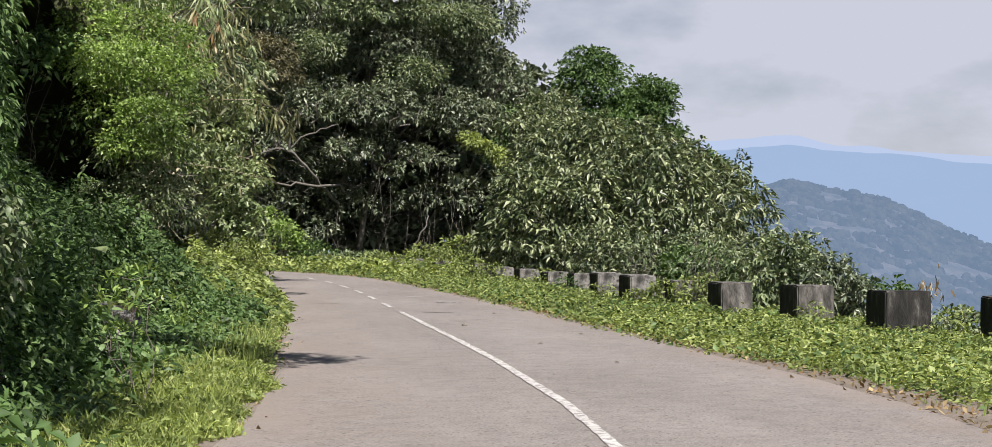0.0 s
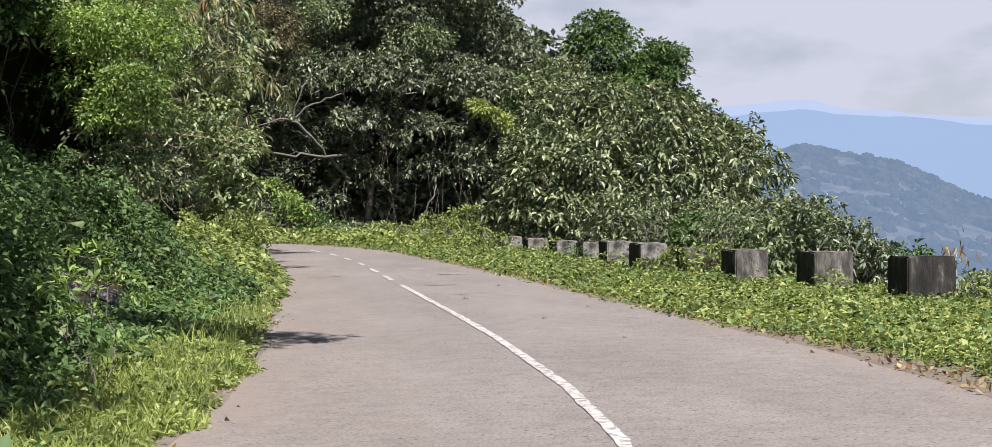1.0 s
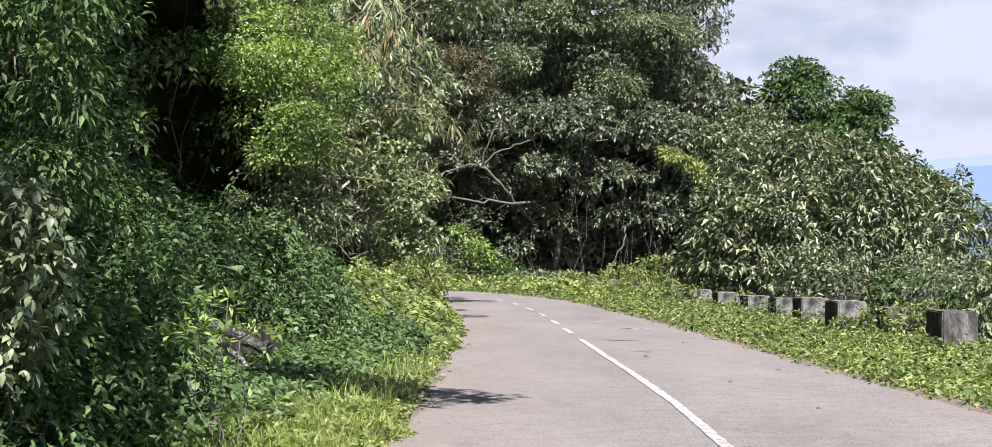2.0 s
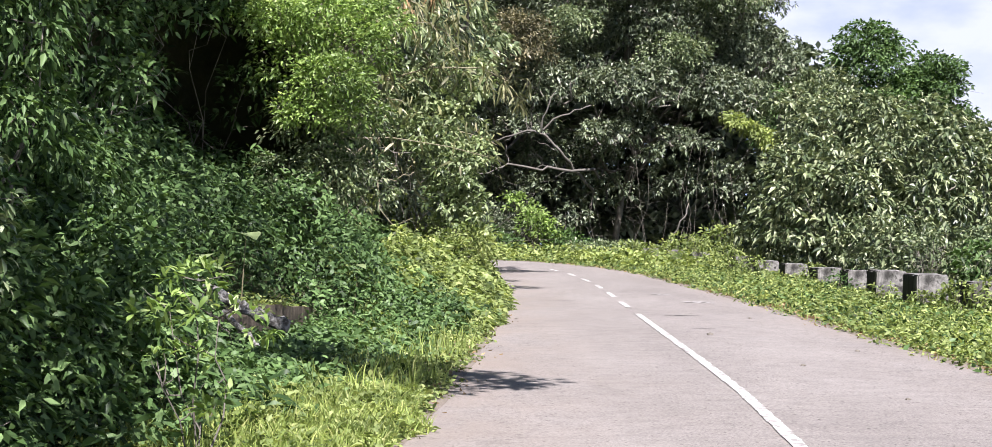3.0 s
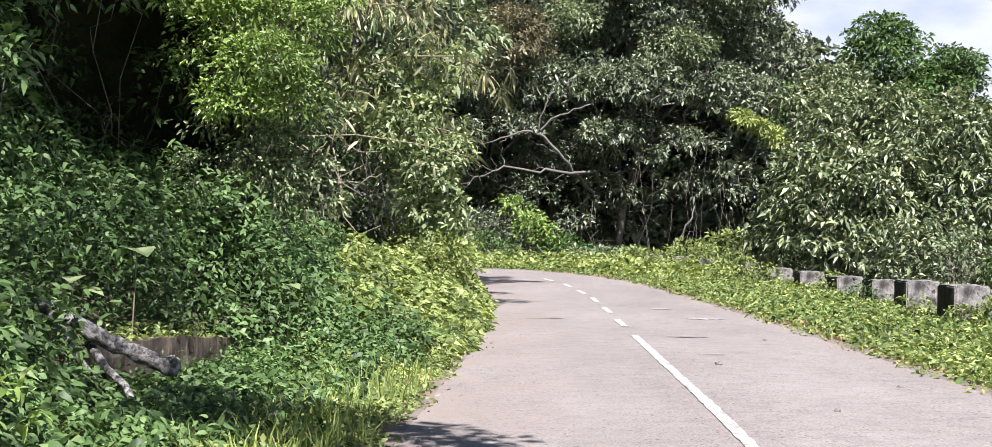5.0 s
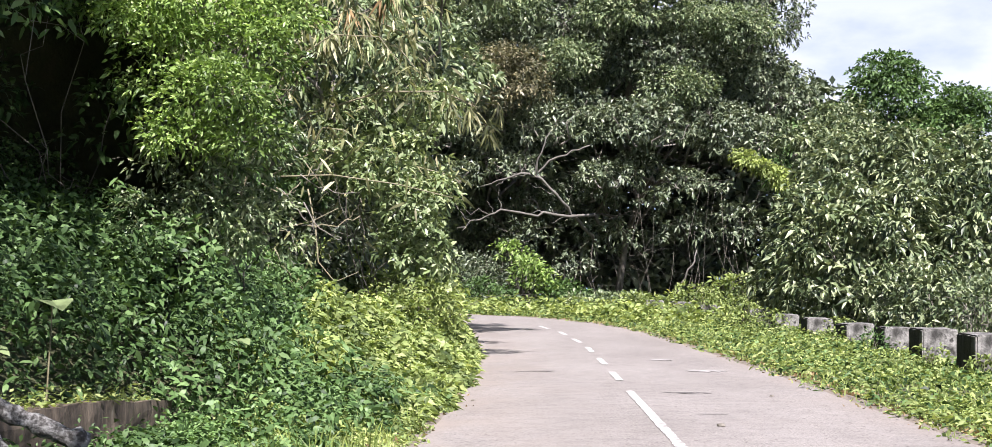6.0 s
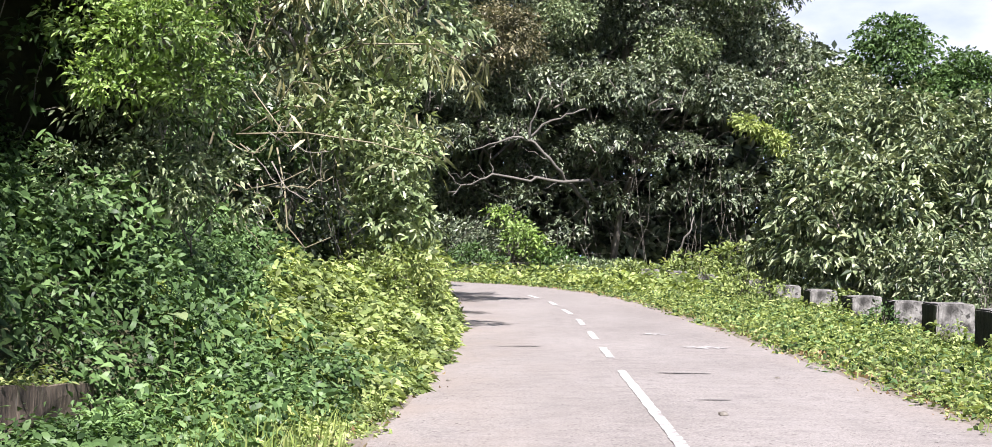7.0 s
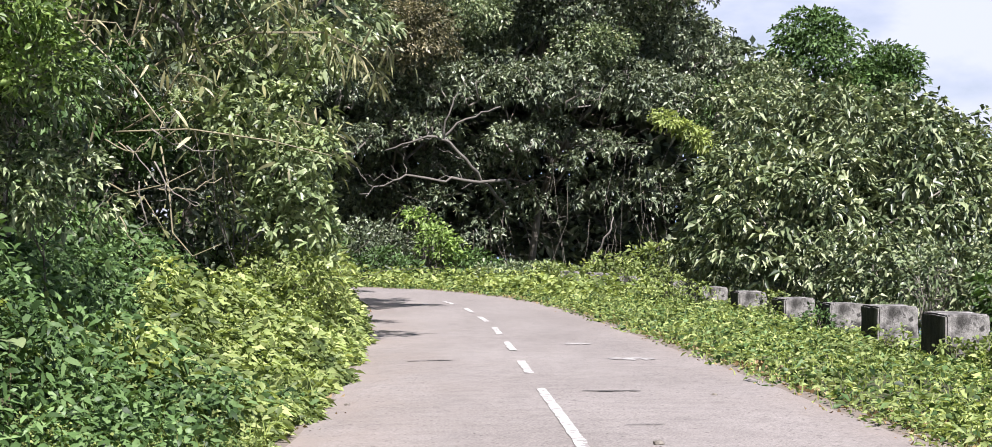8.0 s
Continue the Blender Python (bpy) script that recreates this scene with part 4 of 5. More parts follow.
for k, (bx, by, bt) in enumerate(BLOCKS[5:]):
    for s in ((-0.45, -0.5), (0.42, -0.45)):
        if (k + (s[0] > 0)) % 3 == 0 or k > 2:
            continue
        x, y = bx + s[0] * random.uniform(0.8, 1.2), by + s[1] * random.uniform(0.8, 1.2)
        z, a = float(land(x, y)), random.uniform(0.2, 0.34)
        bush("block_weed", "leafy weed clump against a guard block", "weed", (x, y), [(x, y, z + a * 0.6, a, a, a * 0.9)], random.choice((L_HERB, L_SHRUB, L_SHRUB)) if k < 7 else L_SHRUB, 150, 0.12, 0.09, 0.42, 0.3, 0.1, 3, "weed clumps against the guard blocks")
for x, y, a, c in [(6.8, 23.3, 0.3, 0.16), (7.15, 23.3, 0.25, 0.2), (7.0, 21.9, 0.3, 0.3), (7.45, 21.8, 0.34, 0.34), (7.75, 21.6, 0.3, 0.36), (6.5, 25.0, 0.25, 0.2), (8.4, 17.6, 0.3, 0.2), (9.9, 15.3, 0.34, 0.26), (6.1, 37.2, 0.4, 0.3), (6.0, 40.6, 0.5, 0.45), (5.6, 43.4, 0.5, 0.5)]:
    z = float(land(x, y))
    bush("block_weed", "leafy bright green weed growing up against the guard blocks", "weed", (x, y), [(x, y, z + c * 0.8, a, a, c)], L_HERB, 150, 0.13, 0.1, 0.4, 0.3, 0.1, 4, "weed clumps against the guard blocks", whorl=6)
for x, y, z in [(9.1, 26.0, 0.5), (9.6, 28.8, 0.7), (8.8, 30.6, 0.6)]:
    bush("twiggy_bush", "half-bare twiggy bush with pale stems", "bush", (x, y), [(x, y, z, 0.6, 0.6, 0.6), (x + 0.3, y, z + 0.2, 0.5, 0.5, 0.6)], L_OLIVE, 45, 0.2, 0.13, 0.34, 0.3, 0.2, 16, "scrub on the valley slope", M_PALE_BARK, 0.05)
for x, y, z, a, c, m in [(7.2, 50.6, 0.45, 0.75, 0.75, L_HERB), (6.3, 54.0, 0.2, 0.7, 0.6, L_HERB), (4.9, 56.5, 0.0, 0.8, 0.5, L_HERB), (3.4, 59.5, 0.0, 0.9, 0.45, L_OLIVE), (1.2, 62.5, 0.9, 0.75, 0.95, L_BRIGHT), (0.5, 63.2, 1.9, 0.6, 0.55, L_BRIGHT), (2.4, 62.4, 0.3, 0.9, 0.6, L_SHRUB), (-0.6, 60.5, 0.3, 0.9, 0.7, L_SHRUB),
                         (-3.4, 60.5, 0.8, 1.6, 1.4, L_SHRUB), (-6, 61, 1.4, 1.8, 2.0, L_BRIGHT), (-1.2, 64.5, 0.8, 1.6, 1.2, L_DARK), (4.6, 62.6, -0.2, 1.2, 0.6, L_OLIVE)]:
    bush("roadside_bush", "green bush on the outer verge of the bend", "bush", (x, y), [(x, y, z, a, a, c), (x + 0.6, y + 0.3, z * 0.7, a * 0.7, a * 0.7, c * 0.6)], m, 75, 0.28, 0.2, 0.4, 0.25, 0.2, 7, "bushes round the bend", simple=True)

# the dark trees across the bend
FOREST = dict(mat=L_DARK, density=66, clump=0.5, leaf=0.215, width=0.42, droop=0.3, hang=0.3, whorl=8, filler=0.3, simple=True, twigs=8, bare=3)
tree("forest_tree", "tall dark forest tree with a wide crown over the bend", (5.5, 72), (6, 72, 13),
     [(10.2, 70, 12, 2.9, 3, 2.2), (6, 69, 14.5, 3.4, 3, 2.6), (11.0, 70, 8.9, 2.2, 2.6, 1.7), (6.7, 68.5, 10, 2.6, 2.6, 1.7), (3, 69, 12, 2.8, 2.8, 2.2), (9.8, 66.5, 6.6, 1.9, 1.8, 1.2), (5.8, 65.6, 7, 2.2, 1.8, 1.1), (12.0, 71, 14.6, 2.4, 2.6, 2.0), (4.4, 65.2, 5.0, 1.4, 1.1, 0.6), (12.5, 69, 8.1, 1.1, 1.4, 1.1), (7.4, 66.2, 4.9, 1.0, 0.9, 0.45), (3.6, 67.2, 4.6, 1.5, 0.9, 0.7), (5.6, 67.0, 5.5, 1.4, 0.9, 0.6), (8.6, 67.2, 7.6, 1.3, 1.0, 0.7)], r0=0.22,
     extra=[("lighter olive spray of the crown", L_OLIVE, [(7.3, 66.2, 8.5, 1.5, 0.9, 1.0)]), ("olive spray high in the crown", L_OLIVE, [(9.8, 66.8, 11.0, 1.7, 1.0, 1.0), (8.0, 66.6, 11.4, 1.4, 1.0, 0.8), (4.6, 65.9, 11.6, 1.7, 1.0, 0.9), (6.4, 66.0, 12.8, 1.5, 1.0, 0.8)]), ("lighter olive spray of the crown", L_OLIVE, [(11.2, 67, 6.6, 0.9, 0.8, 0.7)])], **FOREST)
tree("forest_tree", "tall dark forest tree with pale crooked lower limbs", (1.5, 73), (0.5, 73, 13),
     [(-0.5, 69, 14, 3.2, 3, 2.6), (-3.5, 69, 11.5, 3.0, 3, 2.2), (0.5, 68.5, 9.4, 3.0, 2.6, 1.8), (-2.4, 66, 7.2, 2.6, 2.0, 1.4), (2.2, 65.8, 7.0, 2.0, 1.8, 1.0), (-6, 69, 9.5, 2.6, 2.6, 2.2), (1.0, 65.4, 5.4, 1.3, 1.1, 0.5), (-1.9, 65.0, 5.0, 1.4, 1.1, 0.7), (1.8, 66.8, 4.2, 1.2, 0.8, 0.6), (0.2, 66.4, 6.2, 1.6, 1.0, 0.6), (3.0, 66.6, 8.0, 1.5, 1.0, 0.7)], r0=0.2,
     extra=[("russet-olive spray of the crown", L_RUSSET, [(0.2, 64.6, 8.7, 2.0, 1.0, 1.5)]), ("olive spray high in the crown", L_OLIVE, [(-2.6, 65.4, 11.0, 1.7, 1.0, 1.2), (2.9, 65.8, 9.6, 1.3, 0.9, 0.9), (0.6, 65.4, 11.6, 1.7, 1.0, 0.9), (-1.0, 65.2, 9.2, 1.2, 0.9, 0.8)])], **FOREST)
tree("forest_tree", "dense forest tree standing over the far bend", (-8, 72), (-8, 72, 12),
     [(-7, 70, 13, 3.2, 3, 2.6), (-10.5, 70, 10.5, 3.2, 3, 3), (-7, 69, 6.2, 2.8, 2.4, 2.0), (-11, 69, 6, 3, 3, 2.6)], r0=0.4, **FOREST)
for k, (x, y, z, a, b, c) in enumerate([(3.2, 72.5, 3.9, 2.0, 1.4, 1.2), (-0.8, 70.5, 3.0, 2.2, 1.5, 1.5), (0.6, 69.0, 1.2, 1.6, 1.2, 1.0), (-4.2, 68, 3.6, 2.4, 1.6, 2.0), (4.4, 66.4, 2.5, 1.5, 0.9, 0.9), (7.4, 66.6, 3.0, 1.5, 0.9, 1.0), (9.5, 66.0, 2.8, 1.2, 0.9, 1.2), (1.3, 65.8, 2.6, 1.1, 0.8, 0.7), (6.0, 65.6, 4.1, 1.2, 0.7, 0.5), (8.4, 65.4, 4.6, 0.9, 0.7, 0.45), (2.9, 65.4, 1.4, 0.9, 0.7, 0.6)]):
    bush("understorey_bush", "shaded understorey bush below the dark trees", "bush", (x, y), [(x, y, z, a, b, c)], L_DARK, 34, 0.4, 0.2, 0.42, 0.25, 0.3, 4, "understorey below the forest trees", M_BARK, 0.15, 0.8, 8, True)
# slim grey trunks in the gloom under the crowns
for k, (x, y, lean, h, r) in enumerate([(4.9, 69.5, 0.6, 6.5, 0.1), (6.9, 68.8, -0.5, 6.0, 0.12), (7.8, 70.4, 0.9, 6.5, 0.09), (8.9, 69.2, 0.3, 6.2, 0.1), (3.3, 68.4, 0.9, 5.8, 0.1), (9.8, 68.4, -0.8, 5.0, 0.08)]):
    z0 = float(land(x, y)) - 0.1
    slim = new("slim_tree")
    slim.location = (x, y, z0)
    limb_mesh("trunk", bent((0, 0, 0), (lean, 0, h), 9, 0, 0.1), r, r * 0.5, M_BARK, slim, 3)
    blob = [(lean, 0, h, 1.0, 0.8, 0.7)] + [(lean * 0.4 + random.uniform(-0.8, 0.8), -0.6, h * f, 0.45, 0.4, 0.25) for f in (0.28, 0.42, 0.58, 0.7)]
    v, t = rosettes(blob, 34, 7, 0.26, 0.42, 0.3, None, 0.3, 0.2, True)
    tri_object("crown", v, t, L_DARK, slim)
    tagged(slim, "slim grey-trunked tree in the gloom under the forest crowns", "tree", "slim trees under the crowns")
for pts_, r in (([(3.9, 66.6, 2.5), (3.2, 65.2, 3.3), (2.5, 64.4, 4.0), (1.7, 64.2, 4.9), (1.2, 64.2, 5.1), (0.3, 64.2, 4.9), (-0.7, 64.4, 4.6)], 0.1),
                ([(4.2, 66.6, 3.2), (3.6, 65.2, 3.5), (2.2, 64.4, 3.5), (1.2, 64.2, 3.5), (0.1, 64.2, 3.7), (-0.7, 64.2, 3.3), (-1.6, 64.4, 3.0)], 0.09),
                ([(1.4, 64.3, 5.0), (2.0, 64.2, 5.6), (2.9, 64.2, 6.0), (3.6, 64.3, 6.2)], 0.06),
                ([(1.5, 64.2, 5.0), (1.7, 64.1, 5.9), (2.1, 64.1, 6.8)], 0.05),
                ([(6.8, 65.0, -0.4), (7.2, 64.6, 0.8), (7.6, 64.4, 1.5), (7.8, 64.6, 2.1)], 0.07)):
    lim = new("bare_limb")
    lim.location = pts_[0]
    q = [Vector(p) - Vector(pts_[0]) for p in pts_]
    fine = []
    for a, c in zip(q[:-1], q[1:]):
        fine += bent(a, c, 4, 0, 0.22)[:-1]
    limb_mesh("branch", fine + [q[-1]], r * 0.8, 0.025, M_DULL_BARK, lim, 0)
    for _ in range(9 if len(q) > 4 else 0):
        a = fine[random.randrange(4, len(fine))]
        limb_mesh("twig", bent(a, a + Vector((random.uniform(-1.4, 0.4), random.uniform(-0.3, 0.3), random.uniform(-0.4, 0.9))), 6, 0, 0.3), 0.022, 0.006, M_DULL_BARK, lim, 0)
    tagged(lim, "pale bare crooked limb reaching out of the dark trees", "branch", "bare limbs")
for k, (x, y, z, a, c) in enumerate([(-4, 79, 5, 7, 7), (6, 83, 5, 8, 8), (14, 80, 4, 6, 6), (-13, 78, 6, 8, 9), (3, 81, 1.5, 6, 3.5), (11, 80, 1, 5, 3.5), (20, 76, 0, 5, 4), (-0.5, 76, 6.5, 4.5, 3), (2, 82, 11, 7, 6), (9, 82, 9, 6, 6), (7, 76, 8.5, 4.5, 2.6), (5, 78.5, 0.2, 6, 2.2), (-1, 78, 1.5, 4, 2.5)]):
    bush("forest_thicket", "deep shaded forest thicket behind the bend", "thicket", (x, y), [(x, y, z, a, 2.6, c)], L_DARK, 17, 0.8, 0.75, 0.5, 0.2, 0.2, 3, "forest thickets", simple=True)

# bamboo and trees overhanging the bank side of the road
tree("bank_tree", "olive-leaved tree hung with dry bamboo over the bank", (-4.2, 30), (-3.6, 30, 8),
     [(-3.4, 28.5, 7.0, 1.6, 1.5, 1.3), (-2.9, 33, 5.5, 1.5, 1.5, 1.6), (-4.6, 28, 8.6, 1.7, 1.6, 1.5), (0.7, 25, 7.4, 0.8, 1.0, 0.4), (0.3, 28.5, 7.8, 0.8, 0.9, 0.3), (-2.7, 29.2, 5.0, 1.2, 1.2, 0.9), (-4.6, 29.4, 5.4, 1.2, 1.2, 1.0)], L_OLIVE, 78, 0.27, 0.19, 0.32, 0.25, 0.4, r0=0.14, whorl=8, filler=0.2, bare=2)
bush("hanging_creeper", "yellow-green creeper hanging in a thick curtain from the bamboo", "creeper", (-2.3, 28.8),
     [(-2.2, 28.4, 3.9, 0.8, 0.7, 0.6), (-1.25, 28, 3.1, 0.5, 0.6, 0.8), (-1.0, 28.6, 4.2, 0.5, 0.6, 0.5), (-2.2, 30.5, 2.8, 1.0, 1.0, 1.3), (-1.5, 31.5, 1.8, 0.7, 0.8, 0.9)], L_CLIMBER, 112, 0.2, 0.15, 0.46, 0.3, 0.4, 6, simple=True, whorl=8, filler=0.2)
bush("hanging_creeper", "deep green creeper filling the shade behind the bamboo", "creeper", (-4.4, 28.0),
     [(-4.9, 28.2, 3.6, 0.9, 0.9, 1.2), (-3.5, 26.0, 3.7, 0.5, 0.5, 0.4), (-4.4, 25.6, 3.4, 0.6, 0.6, 0.6), (-3.6, 28.6, 2.9, 0.8, 0.7, 0.7)], L_SHRUB, 150, 0.2, 0.13, 0.44, 0.3, 0.4, 6, simple=True, whorl=8, filler=0.3)
tree("bank_tree", "bright green feathery tree draped over the bank beside the dark hollow", (-3.6, 20.7), (-3.1, 18.9, 5.2),
     [(-2.8, 17.9, 4.5, 0.95, 0.8, 0.6), (-3.7, 18.0, 4.7, 0.5, 0.5, 0.5), (-2.45, 17.0, 3.6, 0.6, 0.6, 0.45), (-3.2, 17.2, 3.5, 0.5, 0.6, 0.6), (-2.15, 17.1, 4.0, 0.42, 0.5, 0.35), (-3.3, 18.7, 5.6, 1.2, 1.0, 0.8), (-2.6, 16.5, 3.2, 0.6, 0.5, 0.35), (-3.35, 16.8, 3.95, 0.45, 0.5, 0.4), (-2.9, 16.9, 4.1, 0.5, 0.5, 0.35), (-3.85, 17.4, 4.1, 0.42, 0.45, 0.35), (-3.0, 16.8, 2.75, 0.4, 0.4, 0.35), (-2.4, 16.9, 2.8, 0.4, 0.4, 0.35)], L_BRIGHT, 470, 0.17, 0.078, 0.42, 0.25, 0.2, r0=0.07, simple=True)
# crown above the view, added to take light from the hollow
tree("unseen_shade_tree", "canopy out of view, added to darken the hollow in the bank", (-8.2, 19), (-7.6, 19, 7),
     [(-6.8, 18.2, 7.2, 2.0, 2.0, 0.9), (-7.6, 21.5, 7.8, 2.2, 2.2, 1.0), (-6.4, 23.5, 8.6, 1.6, 1.8, 0.9), (-5.3, 16.6, 7.0, 1.6, 1.8, 0.8), (-8.2, 15.2, 7.6, 2.0, 2.2, 0.9)], L_SHRUB, 90, 0.4, 0.26, 0.42, 0.3, 0.3, r0=0.16, simple=True)
bush("hanging_creeper", "fine-leaved green creeper draped below the bright tree", "creeper", (-2.9, 18.2),
     [(-3.05, 17.4, 2.7, 0.55, 0.5, 0.55), (-2.45, 17.5, 2.7, 0.5, 0.5, 0.5), (-2.8, 17.2, 1.9, 0.5, 0.5, 0.5), (-3.3, 17.0, 1.9, 0.4, 0.5, 0.45), (-2.3, 17.4, 1.8, 0.4, 0.5, 0.5)], L_OLIVE, 420, 0.17, 0.078, 0.42, 0.3, 0.4, 5, simple=True)
# the hollow under the overhanging bank: a made-up soil shell that keeps light out
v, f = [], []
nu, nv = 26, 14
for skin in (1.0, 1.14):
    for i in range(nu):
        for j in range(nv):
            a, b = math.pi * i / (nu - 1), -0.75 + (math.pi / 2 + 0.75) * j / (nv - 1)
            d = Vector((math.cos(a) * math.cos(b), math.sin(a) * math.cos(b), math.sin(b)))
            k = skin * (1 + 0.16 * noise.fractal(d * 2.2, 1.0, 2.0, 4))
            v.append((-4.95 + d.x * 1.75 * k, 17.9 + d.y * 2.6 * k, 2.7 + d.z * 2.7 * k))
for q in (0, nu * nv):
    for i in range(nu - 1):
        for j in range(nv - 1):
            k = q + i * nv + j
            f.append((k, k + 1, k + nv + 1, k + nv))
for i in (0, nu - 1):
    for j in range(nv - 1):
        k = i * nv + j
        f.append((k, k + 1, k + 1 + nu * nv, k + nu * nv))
tagged(mesh_object("hollow_shade_shell", v, f, M_SOIL, None, "", True), "soil shell added to darken the hollow under the overhanging bank", "bank", kind="structure")
# creepers draped down the near side of the hollow
bush("hanging_creeper", "bright green creepers draped in a curtain down the bank", "creeper", (-4.3, 7.4),
     [(-3.75, 6.7, 3.5, 0.32, 0.5, 0.6), (-3.7, 6.6, 2.7, 0.28, 0.45, 0.55), (-3.8, 6.8, 2.0, 0.35, 0.5, 0.45), (-4.2, 7.4, 3.0, 0.45, 0.6, 0.9), (-4.1, 7.6, 4.3, 0.6, 0.7, 0.6), (-4.5, 8.2, 2.2, 0.5, 0.6, 0.5), (-3.95, 8.4, 1.75, 0.5, 0.6, 0.4), (-4.4, 9.6, 2.0, 0.6, 0.7, 0.4), (-4.9, 10.8, 2.1, 0.6, 0.7, 0.45)], L_SHRUB, 400, 0.16, 0.08, 0.46, 0.4, 0.6, 5, simple=True)
bush("shaded_shrub", "deep green shrub standing in the mouth of the hollow", "shrub", (-4.9, 13.6),
     [(-4.85, 13.4, 2.5, 0.5, 0.6, 0.7), (-5.0, 13.6, 3.5, 0.5, 0.6, 0.7), (-4.45, 13.2, 2.9, 0.4, 0.35, 0.22), (-5.2, 13.8, 4.4, 0.8, 0.7, 0.5)], L_SHRUB, 190, 0.2, 0.12, 0.42, 0.3, 0.3, 7, stem_mat=M_PALE_BARK)
bush("shaded_shrub", "sparse shaded sprigs in the back of the hollow", "shrub", (-4.6, 18.6),
     [(-4.5, 18.4, 2.2, 0.5, 0.4, 0.35), (-5.1, 18.8, 2.5, 0.5, 0.4, 0.4), (-4.0, 18.0, 3.0, 0.4, 0.4, 0.5), (-5.0, 17.4, 4.3, 0.8, 0.5, 0.35), (-4.2, 17.4, 4.4, 0.6, 0.5, 0.3), (-5.5, 18.2, 3.3, 0.5, 0.4, 0.5), (-4.3, 16.6, 2.0, 0.5, 0.4, 0.25), (-4.4, 16.1, 3.95, 0.5, 0.45, 0.3), (-4.75, 15.4, 3.75, 0.4, 0.4, 0.25)], L_SHRUB, 110, 0.2, 0.12, 0.42, 0.3, 0.3, 9, stem_mat=M_PALE_BARK)
bush("hanging_creeper", "creepers trailing down from the bamboo to the weeds", "creeper", (-3.9, 24.6), [(-3.9, 24.4, 3.1, 0.45, 0.6, 0.6), (-4.3, 24.0, 1.9, 0.5, 0.6, 0.8), (-4.7, 24.2, 2.9, 0.6, 0.7, 1.2), (-3.75, 24.2, 1.6, 0.3, 0.5, 0.4)], L_SHRUB, 230, 0.22, 0.115, 0.48, 0.35, 0.5, 6, simple=True)
bush("shaded_shrub", "dark shrub in the hollow below the bamboo", "shrub", (-2.7, 29.2), [(-2.9, 29.2, 1.6, 1.0, 0.7, 1.1), (-4.4, 29.2, 1.8, 1.0, 0.7, 1.2)], L_DARK, 130, 0.25, 0.16, 0.45, 0.25, 0.2, 6)
# high crown out of view, put there to shade the bank
tree("unseen_shade_tree", "high canopy out of view, added to shade the bank", (-7.6, 8), (-5.4, 7.5, 9.5),
     [(-4.8, 5.5, 9.8, 1.7, 1.8, 0.7), (-3.2, 8.0, 9.8, 1.7, 1.9, 0.7), (-5.4, 9.4, 9.9, 1.8, 2.0, 0.7), (-2.6, 4.6, 9.4, 1.3, 1.5, 0.6), (-5.0, 13, 8.0, 1.8, 2.2, 0.8), (-3.1, 11.3, 8.2, 1.0, 1.4, 0.5)], L_SHRUB, 30, 0.34, 0.24, 0.42, 0.3, 0.3, r0=0.16, simple=True)
# out of view: branch inferred from its road shadow, other clumps shade the bank
tree("unseen_shade_tree", "slender tree out of view with a branch reaching over the road", (-5.6, 3.4), (-3.6, 4.4, 6.4),
     [(-0.3, 6.4, 6.4, 1.0, 1.3, 0.4), (-1.2, 6.7, 6.4, 0.42, 0.9, 0.35), (-2.2, 3.5, 6.3, 0.4, 0.8, 0.3), (-2.55, 1.3, 6.3, 0.6, 0.75, 0.35), (-3.0, 2.3, 6.3, 0.75, 0.9, 0.4), (-1.75, -0.2, 6.3, 0.5, 0.95, 0.35)], L_SHRUB, 130, 0.34, 0.2, 0.42, 0.3, 0.3, r0=0.1, simple=True)
# low roof of leaves added out of view so the hollow stays dark
tree("unseen_shade_tree", "low canopy out of view, added to keep the hollow dark", (-7.2, 12), (-6.6, 12, 6.2),
     [(-5.2, 14.9, 6.1, 1.6, 1.5, 0.5), (-5.5, 17.2, 6.3, 1.4, 1.2, 0.5), (-7.4, 13.5, 6.5, 1.8, 3, 0.6), (-8.2, 17, 6.8, 1.8, 2.4, 0.6), (-10, 15, 7.6, 2.0, 4, 0.7), (-7.6, 20.5, 7.2, 2.2, 2.2, 0.6), (-10.5, 20, 8.2, 2.0, 3, 0.7)], L_SHRUB, 48, 0.4, 0.42, 0.55, 0.3, 0.3, r0=0.12, filler=0.5, twigs=2, simple=True)
# unseen crowns added so the slope behind the bamboo lies in shade
tree("unseen_shade_tree", "canopy out of view, added to shade the slope behind the bamboo", (-9.5, 23), (-9.0, 24, 8.5),
     [(-7.7, 23.6, 8.4, 1.8, 3, 0.7), (-10, 25, 9.4, 2, 3.5, 0.8), (-7.8, 28.2, 8.8, 1.8, 2.4, 0.7), (-12, 19, 10, 2, 4, 0.8), (-9.6, 30.5, 9.6, 1.9, 2.6, 0.8)], L_DARK, 34, 0.5, 0.45, 0.55, 0.3, 0.3, r0=0.16, filler=0.4, twigs=2, simple=True)
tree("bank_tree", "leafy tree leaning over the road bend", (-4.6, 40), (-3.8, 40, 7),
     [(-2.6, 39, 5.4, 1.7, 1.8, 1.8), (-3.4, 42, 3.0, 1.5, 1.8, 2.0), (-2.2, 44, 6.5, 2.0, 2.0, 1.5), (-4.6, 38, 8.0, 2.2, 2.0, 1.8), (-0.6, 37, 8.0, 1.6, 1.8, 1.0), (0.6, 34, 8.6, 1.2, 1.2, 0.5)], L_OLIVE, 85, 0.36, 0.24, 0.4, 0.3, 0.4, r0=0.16)
